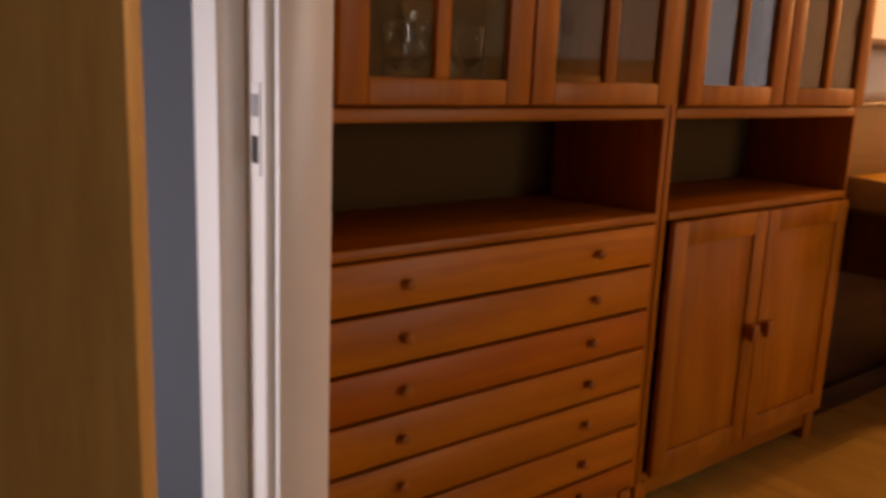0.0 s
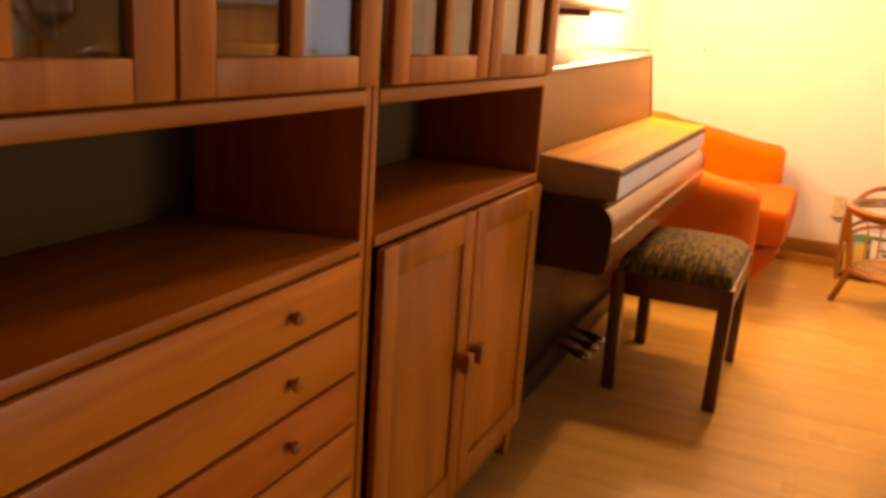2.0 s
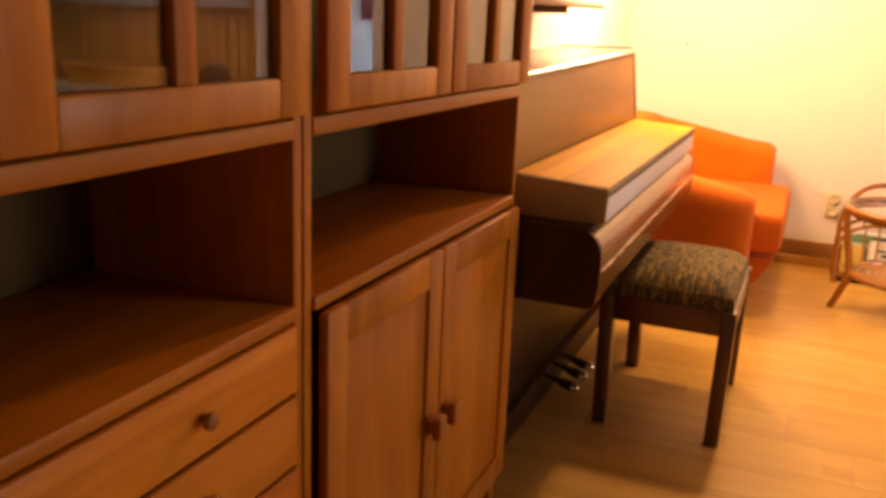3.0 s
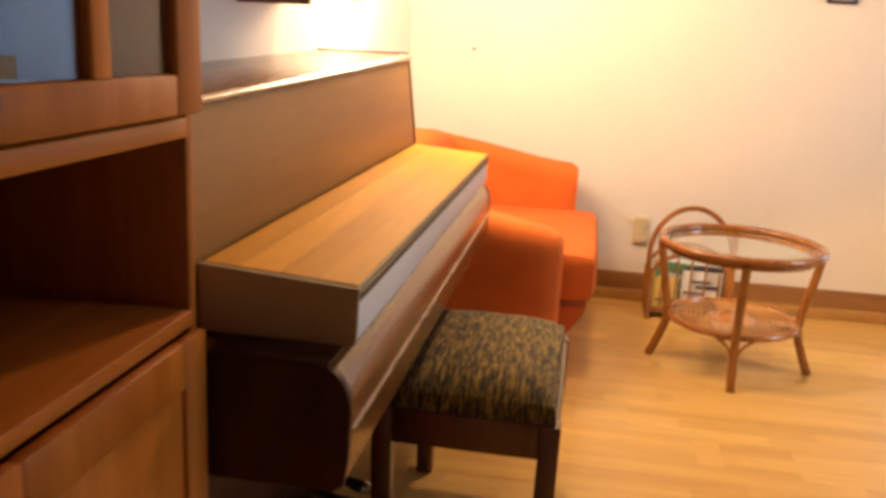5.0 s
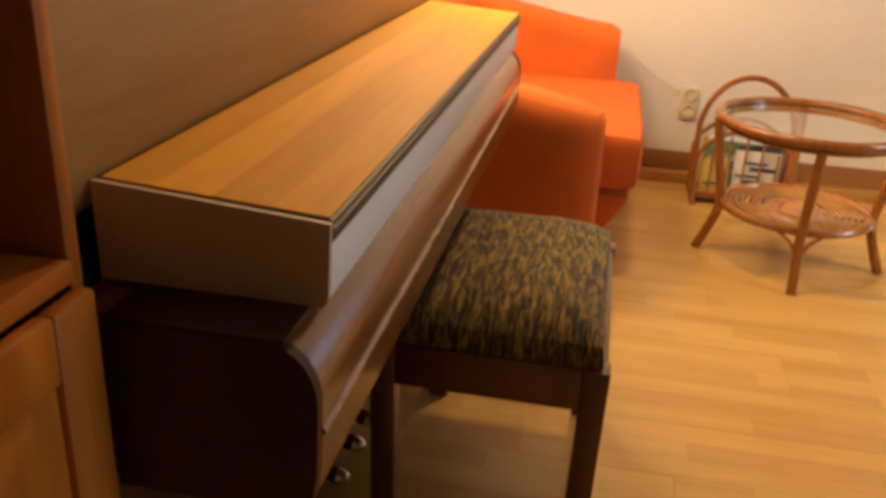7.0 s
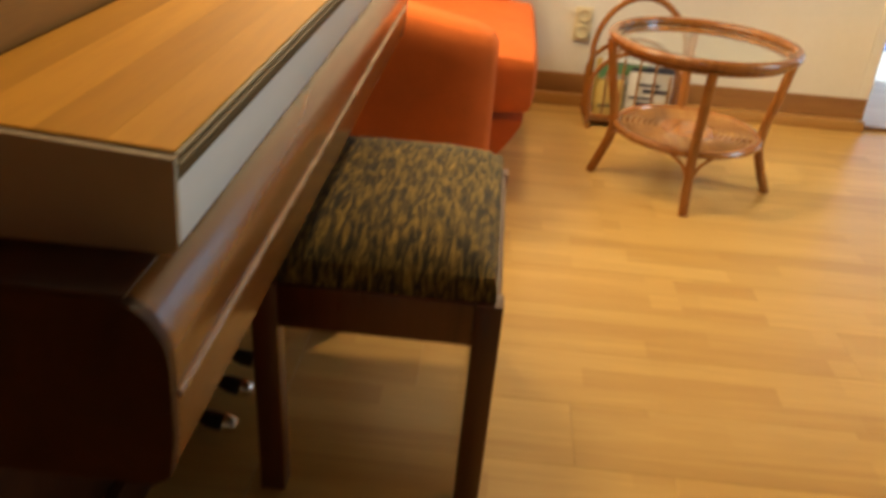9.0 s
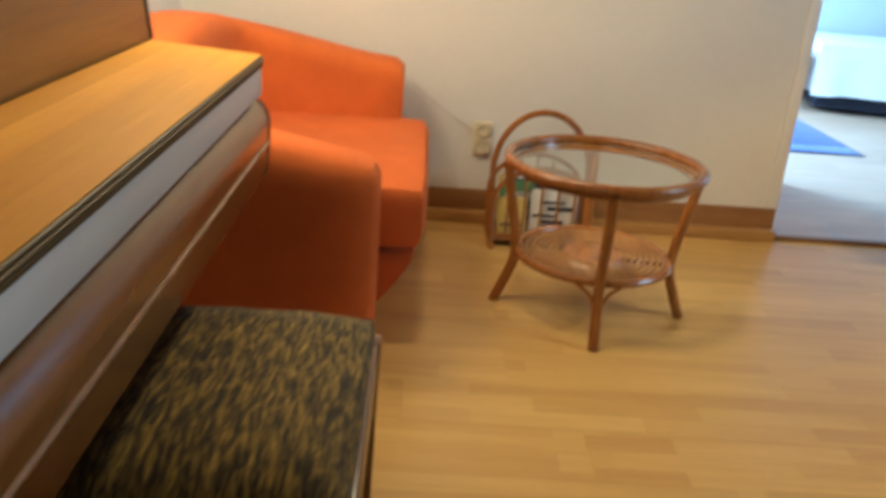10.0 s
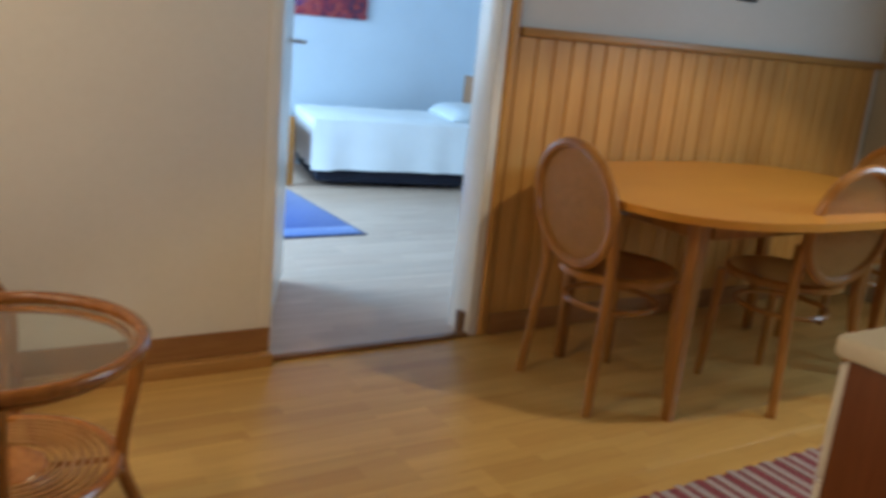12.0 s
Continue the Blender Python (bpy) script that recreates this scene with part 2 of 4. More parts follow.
RED_STRIPE = fabric("red_rag_weave", (0.22, 0.040, 0.052), 180.0, 0.8, 0.1)
PALE_STRIPE = fabric("pale_rag_weave", (0.40, 0.32, 0.31), 180.0, 0.8, 0.1)
SOCKET = plain("yellowed_socket_plastic", (0.70, 0.62, 0.42), 0.4)
PANE = glass("clear_pane")
TABLE_GLASS = glass("table_glass", (0.88, 0.95, 0.92))
FLOOR = laminate("oak_laminate", (0.66, 0.425, 0.125), (0.55, 0.330, 0.088))
FLOOR_BED = laminate("bleached_laminate", (0.62, 0.48, 0.37), (0.56, 0.42, 0.32))
UNDER = plain("sub_floor", (0.12, 0.08, 0.05), 0.9)
WORKTOP = paint("pale_worktop", (0.62, 0.56, 0.44), 0.35, 0.05, 120.0)
KITCHEN_WOOD = wood("red_brown_kitchen_side", (0.19, 0.060, 0.014), (0.12, 0.036, 0.008), "z", 0.35, 0.03)
LATCH = plain("grey_latch_metal", (0.30, 0.30, 0.31), 0.5)
MAG = [plain("magazine_" + c, v, 0.35) for c, v in (("dark", (0.05, 0.05, 0.07)), ("white", (0.75, 0.75, 0.72)), ("yellow", (0.65, 0.5, 0.15)), ("green", (0.12, 0.25, 0.12)), ("grey", (0.45, 0.46, 0.48)))]


def streaked_plush():
    m, n, l, b = shader("olive_streaked_plush")
    vec = coords(n, l, (1.0, 5.0, 1.0), rotation=(0, 0, radians(12)))
    streak, fine = noise_at(n, l, vec, 25.0, 4.0, 0.62, 0.6), noise_at(n, l, vec, 110.0, 3.0)
    c = ramp(n, l, streak, [(0.36, (0.018, 0.013, 0.006)), (0.47, (0.085, 0.056, 0.010)), (0.57, (0.24, 0.150, 0.020)), (0.68, (0.45, 0.28, 0.045))])
    l.new(mixed(n, l, "MULTIPLY", 0.5, c, ramp(n, l, fine, [(0.35, (0.5, 0.48, 0.4)), (0.62, (1, 1, 1))])), b.inputs["Base Color"])
    b.inputs["Roughness"].default_value, b.inputs["Sheen Weight"].default_value = 0.95, 0.1
    bumped(n, l, b, streak, 0.8, 0.004)
    return m


def cane():
    """Woven chair cane: a fine lattice with holes that let light through."""
    m, n, l, b = shader("woven_cane")
    vec = coords(n, l, (1, 1, 1), shift=False)
    lat = n.new("ShaderNodeTexVoronoi")
    lat.inputs["Scale"].default_value = 230.0
    l.new(vec, lat.inputs["Vector"])
    l.new(ramp(n, l, lat.outputs["Distance"], [(0.25, (0.16, 0.075, 0.016)), (0.6, (0.44, 0.225, 0.050))]), b.inputs["Base Color"])
    hole = n.new("ShaderNodeMapRange")
    hole.inputs["From Min"].default_value, hole.inputs["From Max"].default_value = 0.26, 0.46
    l.new(lat.outputs["Distance"], hole.inputs["Value"])
    l.new(hole.outputs[0], b.inputs["Alpha"])
    b.inputs["Roughness"].default_value = 0.45
    return m


def abstract_print():
    m, n, l, b = shader("red_abstract_print")
    vec = coords(n, l, (1, 1, 1), shift=False)
    blot, fine = noise_at(n, l, vec, 7.0, 2.0, 0.5, 1.5), noise_at(n, l, vec, 30.0, 4.0)
    c = ramp(n, l, blot, [(0.32, (0.03, 0.025, 0.08)), (0.45, (0.28, 0.03, 0.05)), (0.56, (0.40, 0.08, 0.06)), (0.68, (0.12, 0.04, 0.14))])
    l.new(mixed(n, l, "MULTIPLY", 0.4, c, ramp(n, l, fine, [(0.3, (0.5, 0.5, 0.5)), (0.6, (1, 1, 1))])), b.inputs["Base Color"])
    b.inputs["Roughness"].default_value = 0.5
    return m


PLUSH, CANE, PRINT = streaked_plush(), cane(), abstract_print()


# ---- mesh helpers ----
def box(bm, x0, x1, y0, y1, z0, z1, bevel=0.0, seg=2):
    made = bmesh.ops.create_cube(bm, size=1.0, matrix=Matrix.Translation(((x0 + x1) / 2, (y0 + y1) / 2, (z0 + z1) / 2)) @ Matrix.Diagonal((x1 - x0, y1 - y0, z1 - z0, 1)))
    if bevel > 0:
        edges = list({e for v in made["verts"] for e in v.link_edges})
        bmesh.ops.bevel(bm, geom=edges, offset=bevel, segments=seg, profile=0.5, affect="EDGES", clamp_overlap=True)
    return bm


def boxed(*args, **kw):
    return box(bmesh.new(), *args, **kw)


def tube(bm, pts, radius, seg=8, closed=False):
    """A round bar along points; radius is a number or one for each point."""
    pts = [Vector(p) for p in pts]
    count = len(pts)
    radii = radius if isinstance(radius, (list, tuple)) else [radius] * count
    rings, side = [], None
    for i, p in enumerate(pts):
        a = pts[(i - 1) % count] if closed or i else p
        b = pts[(i + 1) % count] if closed or i < count - 1 else p
        way = (b - a).normalized()
        if side is None:
            side = way.orthogonal().normalized()
        side = (side - way * side.dot(way)).normalized()
        up = way.cross(side)
        rings.append([bm.verts.new(p + radii[i] * (math.cos(t) * side + math.sin(t) * up)) for t in (2 * math.pi * k / seg for k in range(seg))])
    last = count if closed else count - 1
    for i in range(last):
        a, b = rings[i], rings[(i + 1) % count]
        shift = 0
        if closed and i == count - 1:
            shift = min(range(seg), key=lambda s: (a[0].co - b[s].co).length)
        for k in range(seg):
            bm.faces.new((a[k], a[(k + 1) % seg], b[(k + 1 + shift) % seg], b[(k + shift) % seg]))
    if not closed:
        bm.faces.new(rings[0][::-1])
        bm.faces.new(rings[-1])
    return bm


def lathe(bm, profile, centre, seg=24):
    """A turned solid: (radius, z) from the bottom up, round a vertical axis."""
    cx, cy, cz = centre
    rings = [[bm.verts.new((cx + r * math.cos(2 * math.pi * k / seg), cy + r * math.sin(2 * math.pi * k / seg), cz + z)) for k in range(seg)] for r, z in profile]
    for a, b in zip(rings, rings[1:]):
        for k in range(seg):
            bm.faces.new((a[k], a[(k + 1) % seg], b[(k + 1) % seg], b[k]))
    bm.faces.new(rings[0][::-1])
    bm.faces.new(rings[-1])
    return bm


def prism(bm, outline, z0, z1, bevel=0.0):
    """A flat outline (x, y) raised from z0 to z1, with rounded rims."""
    low = [bm.verts.new((x, y, z0)) for x, y in outline]
    high = [bm.verts.new((x, y, z1)) for x, y in outline]
    k = len(outline)
    bm.faces.new(low[::-1])
    bm.faces.new(high)
    for i in range(k):
        bm.faces.new((low[i], low[(i + 1) % k], high[(i + 1) % k], high[i]))
    if bevel:
        rim = [e for e in bm.edges if abs(e.verts[0].co.z - e.verts[1].co.z) < 1e-6]
        bmesh.ops.bevel(bm, geom=rim, offset=bevel, segments=3, profile=0.5, affect="EDGES", clamp_overlap=True)
    return bm


def spread_x(bm, profile, x0, x1):
    """A profile (y, z) drawn along x."""
    a = [bm.verts.new((x0, y, z)) for y, z in profile]
    b = [bm.verts.new((x1, y, z)) for y, z in profile]
    k = len(profile)
    bm.faces.new(a)
    bm.faces.new(b[::-1])
    for i in range(k):
        bm.faces.new((a[i], b[i], b[(i + 1) % k], a[(i + 1) % k]))
    bmesh.ops.recalc_face_normals(bm, faces=bm.faces)
    return bm


def smooth(curve, count):
    """Points along a Catmull-Rom curve."""
    p = [Vector(c) for c in curve]
    p = [2 * p[0] - p[1], *p, 2 * p[-1] - p[-2]]
    out = []
    for i in range(1, len(p) - 2):
        for k in range(count):
            t = k / count
            out.append(0.5 * (2 * p[i] + (p[i + 1] - p[i - 1]) * t + (2 * p[i - 1] - 5 * p[i] + 4 * p[i + 1] - p[i + 2]) * t * t + (3 * p[i] - p[i - 1] - 3 * p[i + 1] + p[i + 2]) * t ** 3))
    return [*out, p[-2]]


ORIGIN = {}


def thing(name, at, label, category, group="", kind=""):
    ob = new(name)
    ob.location = at
    ORIGIN[ob] = Vector(at)
    return tagged(ob, label, category, group, kind)


def finish(ob, material, flat):
    ob.data.materials.append(material)
    if not flat:
        for f in ob.data.polygons:
            f.use_smooth = True
        ob.data.set_sharp_from_angle(angle=radians(38))


def part(name, bm, material, parent, label="", flat=False):
    """One mesh, given in the world's metres, under a thing or a part."""
    bmesh.ops.translate(bm, verts=bm.verts, vec=-ORIGIN[parent])
    bmesh.ops.recalc_face_normals(bm, faces=bm.faces)
    data = bpy.data.meshes.new(name)
    bm.to_mesh(data)
    bm.free()
    ob = new(name, data)
    ob.parent = parent
    ORIGIN[ob] = ORIGIN[parent]
    finish(ob, material, flat)
    if label:
        tagged(ob, label)
    return ob


def solid(name, bm, material, label, category, group="", kind="", flat=False, at=None):
    """A thing that is one mesh."""
    low = Vector(at) if at else Vector((sum(v.co.x for v in bm.verts) / len(bm.verts), sum(v.co.y for v in bm.verts) / len(bm.verts), min(v.co.z for v in bm.verts)))
    bmesh.ops.translate(bm, verts=bm.verts, vec=-low)
    bmesh.ops.recalc_face_normals(bm, faces=bm.faces)
    data = bpy.data.meshes.new(name)
    bm.to_mesh(data)
    bm.free()
    ob = new(name, data)
    ob.location = low
    ORIGIN[ob] = low
    finish(ob, material, flat)
    return tagged(ob, label, category, group, kind)


def structure(name, bm, material, label, category, flat=True):
    return solid(name, bm, material, label, category, kind="structure", flat=flat, at=(0, 0, 0))


# ---- the room ----
# x runs along the cupboard wall, y towards it
X0, X1, Y0, Y1, H = -0.80, 5.955, -3.15, 2.36, 2.45
DOOR_L, DOOR_R = 0.03, -0.79          # bedroom doorway in the end wall
T = 0.13                              # wall thickness
BX, BY0, BY1 = 9.66, -3.35, 1.05      # bedroom

bm = boxed(1.06, X1 + T, Y1, Y1 + T, 0, H)
structure("wall_north", bm, WALL, "rough white painted wall behind the cupboards and piano", "wall")
bm = boxed(X1, X1 + T, DOOR_L + 0.045, Y1, 0, H)
box(bm, X1, X1 + T, Y0, DOOR_R - 0.045, 0, H)
box(bm, X1, X1 + T, DOOR_R - 0.045, DOOR_L + 0.045, 2.08, H)
structure("wall_east", bm, WALL, "rough white end wall with a doorway to the bedroom", "wall")
# The low gap at x 2.5 to 3.3 is added for the jamb fill.
bm = boxed(X0, 2.5, Y0 - T, Y0, 0, H)
box(bm, 3.3, 3.35, Y0 - T, Y0, 0, H)
box(bm, 2.5, 3.3, Y0 - T, Y0, 0.87, H)
box(bm, 2.5, 3.3, Y0 - T, Y0, 0, 0.04)
box(bm, 4.35, X1 + T, Y0 - T, Y0, 0, H)
box(bm, 3.35, 4.35, Y0 - T, Y0, 0, 0.92)
box(bm, 3.35, 4.35, Y0 - T, Y0, 2.15, H)
structure("wall_south", bm, WALL_CREAM, "cream kitchen wall with a window opening", "wall")
# The hall opening in this wall is unseen, cut beside the hall fill.
bm = boxed(X0 - T, X0, Y0 - T, 2.15, 0, H)
box(bm, X0 - T, X0, 2.8, 3.7, 0, H)
box(bm, X0 - T, X0, 2.15, 2.8, 0, 0.3)
box(bm, X0 - T, X0, 2.15, 2.8, 1.2, H)
structure("wall_west", bm, WALL_DIM, "plain unseen wall, darkened to cut bounced light", "wall")
structure("ceiling", boxed(X0 - T, BX + T, BY0 - T, 3.7, H, H + 0.1), CEILING, "plain unseen ceiling, darkened to cut bounced light", "ceiling")

# hall wall with the doorway beside the cupboards
bm = boxed(X0, -0.11, 1.915, 2.06, 0, H)
box(bm, 1.06, 1.107, 1.915, 2.06, 0, H)
box(bm, 1.06, 1.107, 2.06, Y1, 0, H)
box(bm, -0.11, 1.06, 1.915, 2.06, 2.10, H)
structure("wall_hall", bm, WALL, "white wall beside the cupboards with a doorway", "wall")
# hall surfaces, coloured dark to read as a dim room
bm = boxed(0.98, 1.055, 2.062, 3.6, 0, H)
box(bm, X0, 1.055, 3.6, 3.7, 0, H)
structure("wall_hall_inner", bm, HALL_SHADED, "grey-blue hall wall with the hall's dimness in its colour", "wall")
structure("baseboard_hall", boxed(0.955, 0.978, 2.064, 3.59, 0, 0.10, bevel=0.004), HALL_SHADED, "hall skirting in the same darkened grey", "skirting")

door_case = thing("door_1", (0.6, 1.95, 0), "white painted door frame with a steel strike plate", "door frame", kind="structure")
part("architrave", boxed(1.012, 1.105, 1.898, 1.914, 0, 2.16, bevel=0.004), GLOSS_WHITE, door_case)
part("architrave", boxed(-0.12, -0.028, 1.898, 1.914, 0, 2.16, bevel=0.004), GLOSS_WHITE, door_case)
part("architrave", boxed(-0.027, 1.011, 1.898, 1.914, 2.065, 2.16, bevel=0.004), GLOSS_WHITE, door_case)
jamb = part("jamb", boxed(0.998, 1.058, 1.915, 2.06, 0, 2.098, bevel=0.003), GLOSS_WHITE, door_case)
part("door_stop", boxed(0.948, 0.9975, 1.972, 2.058, 0, 2.05, bevel=0.004), GLOSS_WHITE, door_case)
part("jamb", boxed(-0.108, -0.050, 1.915, 2.06, 0, 2.098, bevel=0.003), GLOSS_WHITE, door_case)
part("head_jamb", boxed(-0.049, 0.997, 1.915, 2.06, 2.052, 2.098, bevel=0.003), GLOSS_WHITE, door_case)
part("strike_plate", boxed(0.9955, 0.9978, 1.926, 1.956, 0.945, 1.085, bevel=0.0008), GLOSS_WHITE, jamb, "painted-over strike plate")
part("latch_hole", boxed(0.9945, 0.9953, 1.930, 1.953, 1.035, 1.068), LATCH, jamb, "steel latch hole", flat=True)
part("bolt_hole", boxed(0.9945, 0.9953, 1.931, 1.952, 0.965, 1.006), DARK_HOLE, jamb, "dark bolt hole", flat=True)

# open hall door, hung on the far jamb
hall_door = thing("hall_door", (0.0, 0.0, 0.0), "open birch-veneered hall door swung into the room", "door")
part("door_leaf", boxed(0.0, 0.862, -0.04, 0.0, 0.012, 2.05, bevel=0.003), BIRCH, hall_door)
bm = tube(bmesh.new(), [(0.795, 0.0, 1.02), (0.795, 0.045, 1.02), (0.785, 0.055, 1.02), (0.69, 0.055, 1.02)], 0.009, 8)
part("door_handle", bm, STEEL, hall_door, "steel lever handle")
hall_door.matrix_world = pose(-0.05, 1.925, 0, 0, 0, -36)

# bedroom doorway
frame_2 = thing("door_2", (X1 + T / 2, (DOOR_L + DOOR_R) / 2, 0), "white bedroom door frame with pale wooden trim", "door frame", kind="structure")
part("jamb", boxed(X1 - 0.004, X1 + T + 0.004, DOOR_L, DOOR_L + 0.044, 0, 2.079, bevel=0.003), GLOSS_WHITE, frame_2)
part("jamb", boxed(X1 - 0.008, X1 + T + 0.004, DOOR_R - 0.044, DOOR_R, 0, 2.079, bevel=0.003), GLOSS_WHITE, frame_2)
part("head_jamb", boxed(X1 - 0.004, X1 + T + 0.004, DOOR_R + 0.001, DOOR_L - 0.001, 2.035, 2.079, bevel=0.003), GLOSS_WHITE, frame_2)
part("trim", boxed(X1 - 0.020, X1 - 0.001, DOOR_R - 0.082, DOOR_R - 0.0455, 0, 2.13, bevel=0.004), PANEL_PINE, frame_2, "narrow pale pine trim")
part("threshold", boxed(X1 - 0.024, X1 + 0.014, DOOR_R + 0.002, DOOR_L - 0.002, 0.001, 0.014, bevel=0.005), TRIM_DARK, frame_2, "worn brown wooden threshold")
part("heel_block", boxed(X1 + 0.02, X1 + 0.06, DOOR_R + 0.001, DOOR_R + 0.02, 0.001, 0.09, bevel=0.003), TRIM_DARK, frame_2, "small brown heel block")

white_door = thing("bedroom_door", (0, 0, 0), "white painted bedroom door standing open into the bedroom", "door")
part("door_leaf", boxed(0.0, 0.79, 0.0, 0.038, 0.014, 2.03, bevel=0.003), GLOSS_WHITE, white_door)
bm = tube(bmesh.new(), [(0.735, 0.0, 1.06), (0.735, -0.045, 1.06), (0.72, -0.055, 1.06), (0.63, -0.055, 1.06)], 0.008, 8)
part("door_handle", bm, STEEL, white_door, "steel lever handle")
white_door.matrix_world = pose(X1 + T + 0.006, DOOR_L - 0.028, 0, 0, 0, -25.5)

# bedroom shell
bm = boxed(BX, BX + T, BY0 - T, BY1 + T, 0, H)
box(bm, X1 + T, BX, BY0 - T, BY0, 0, H)
structure("wall_bedroom", bm, WALL_BLUE, "pale blue-white bedroom wall behind the bed", "wall")
bm = boxed(X1 + T, 7.3, BY1, BY1 + T, 0, H)
box(bm, 9.5, BX, BY1, BY1 + T, 0, H)
box(bm, 7.3, 9.5, BY1, BY1 + T, 0, 0.9)
box(bm, 7.3, 9.5, BY1, BY1 + T, 2.1, H)
structure("wall_bedroom_window", bm, WALL_BLUE, "pale bedroom wall with a window opening", "wall")
structure("sub_floor", boxed(X0 - T, BX + T, BY0 - T, 3.7, -0.12, -0.0165), UNDER, "dark underlay below the boards", "floor")
structure("floor_hall", boxed(X0, 1.05, 2.062, 3.6, -0.016, -0.002), HALL_SHADED, "hall floor in the same darkened grey", "floor")

# skirting on the end wall
sk = thing("baseboard", (X1, 1.0, 0), "stepped brown wooden skirting board", "skirting", kind="structure")
part("upper_board", boxed(X1 - 0.014, X1 - 0.001, DOOR_L + 0.006, Y1 - 0.002, 0.0, 0.125, bevel=0.004), TRIM_OAK, sk)
part("lower_board", boxed(X1 - 0.058, X1 - 0.0145, DOOR_L + 0.006, Y1 - 0.002, 0.0, 0.045, bevel=0.005), TRIM_PALE, sk)

# ---- cupboard wall ----
FRONT, BACK = 1.998, Y1 - 0.006


def knob(bm, x, y, z, r):
    lathe(bm, [(r * 0.45, 0), (r * 0.5, r * 0.5), (r, r * 0.9), (r, r * 1.5), (r * 0.6, r * 1.8)], (0, 0, 0), 12)
    bmesh.ops.transform(bm, matrix=pose(x, y, z, 90, 0, 0), verts=bm.verts)
    return bm


def framed(x0, x1, y0, y1, z0, z1, stile, rail):
    """Stiles and rails of a door, front at y0."""
    bm = boxed(x0, x0 + stile, y0, y1, z0, z1, bevel=0.005)
    box(bm, x1 - stile, x1, y0, y1, z0, z1, bevel=0.005)
    box(bm, x0 + stile - 0.0005, x1 - stile + 0.0005, y0 + 0.0006, y1, z0, z0 + rail, bevel=0.004)
    box(bm, x0 + stile - 0.0005, x1 - stile + 0.0005, y0 + 0.0006, y1, z1 - rail, z1, bevel=0.004)
    return bm


def cupboard(x0, x1, label, drawers):
    c = thing("wall_cupboard", ((x0 + x1) / 2, (FRONT + BACK) / 2, 0), label, "cupboard", "pine wall units")
    w, top = 0.019, 1.93
    for a in (x0, x1 - w):
        part("side_panel", boxed(a, a + w, FRONT, BACK, 0.085, top, bevel=0.003), PINE, c)
    a, b = x0 + w + 0.0005, x1 - w - 0.0005
    part("bottom_board", boxed(a, b, FRONT + 0.01, BACK, 0.09, 0.109), PINE_X, c)
    part("top_board", boxed(a, b, FRONT + 0.002, BACK, top - 0.022, top - 0.001), PINE_X, c)
    part("counter_board", boxed(a, b, FRONT - 0.006, BACK - 0.012, 0.776, 0.797, bevel=0.004), PINE_X, c, "worn counter board of the open niche")
    part("niche_top", boxed(a, b, FRONT - 0.003, BACK - 0.012, 1.018, 1.043, bevel=0.003), PINE_X, c)
    part("inner_shelf", boxed(a, b, FRONT + 0.03, BACK - 0.012, 1.44, 1.458), PINE_X, c)
    # back colour carries the shade of the niche
    part("back_panel", boxed(a, b, BACK - 0.011, BACK, 0.11, top - 0.023), SHADED_BOARD, c, "hardboard back darkened for the niche shade")
    part("plinth", boxed(a, b, FRONT + 0.012, FRONT + 0.03, 0.04, 0.0895), PINE_X, c)
    for fx in (x0 + 0.005, x1 - 0.05):
        for fy in (FRONT + 0.004, BACK - 0.05):
            part("foot", boxed(fx, fx + 0.045, fy, fy + 0.045, 0.0, 0.0845, bevel=0.004), PINE, c)
    mid = (x0 + x1) / 2
    y0, y1 = FRONT - 0.020, FRONT - 0.0015
    if drawers:
        edges = (0.774, 0.672, 0.564, 0.466, 0.366, 0.266, 0.168, 0.095)
        for k, (hi, lo) in enumerate(zip(edges, edges[1:])):
            d = part("drawer_front", boxed(x0 + 0.022, x1 - 0.022, y0 + 0.012, FRONT + 0.012, lo + 0.004, hi - 0.003, bevel=0.005), PINE_RED if k in (2, 6) else PINE_X, c)
            part("drawer_box", boxed(x0 + 0.04, x1 - 0.04, FRONT + 0.0125, BACK - 0.05, lo + 0.012, hi - 0.012), SHADED_BOARD, d)
            for kx in (mid - 0.28, mid + 0.245):
                part("knob", knob(bmesh.new(), kx, y0 + 0.012, (hi + lo) / 2, 0.011), PINE_KNOB, d, "small dark turned knob")
    else:
        for a, b, kx in ((x0 + 0.032, mid - 0.003, mid - 0.045), (mid + 0.003, x1 - 0.014, mid + 0.028)):
            d = part("cupboard_door", framed(a, b, y0, y1, 0.105, 0.771, 0.058, 0.062), PINE, c)
            part("door_panel", boxed(a + 0.052, b - 0.052, y0 + 0.008, y1 - 0.002, 0.16, 0.716, bevel=0.001), PINE, d)
            bm = boxed(kx - 0.016, kx + 0.016, y0 - 0.030, y0 - 0.010, 0.418, 0.462, bevel=0.004)
            box(bm, kx - 0.008, kx + 0.008, y0 - 0.011, y0 + 0.004, 0.428, 0.452)
            part("door_pull", bm, PINE_KNOB, d, "square wooden pull")
        part("inner_shelf", boxed(x0 + w + 0.001, x1 - w - 0.001, FRONT + 0.02, BACK - 0.012, 0.44, 0.458), PINE_X, c)
    for a, b in ((x0 + 0.026, mid - 0.003), (mid + 0.003, x1 - 0.012)):
        d = part("glass_door", framed(a, b, y0, y1, 1.049, 1.90, 0.062, 0.048), PINE, c)
        m = (a + b) / 2
        part("mullion", boxed(m - 0.016, m + 0.016, y0 + 0.001, y1 - 0.001, 1.0965, 1.8525, bevel=0.003), PINE, d)
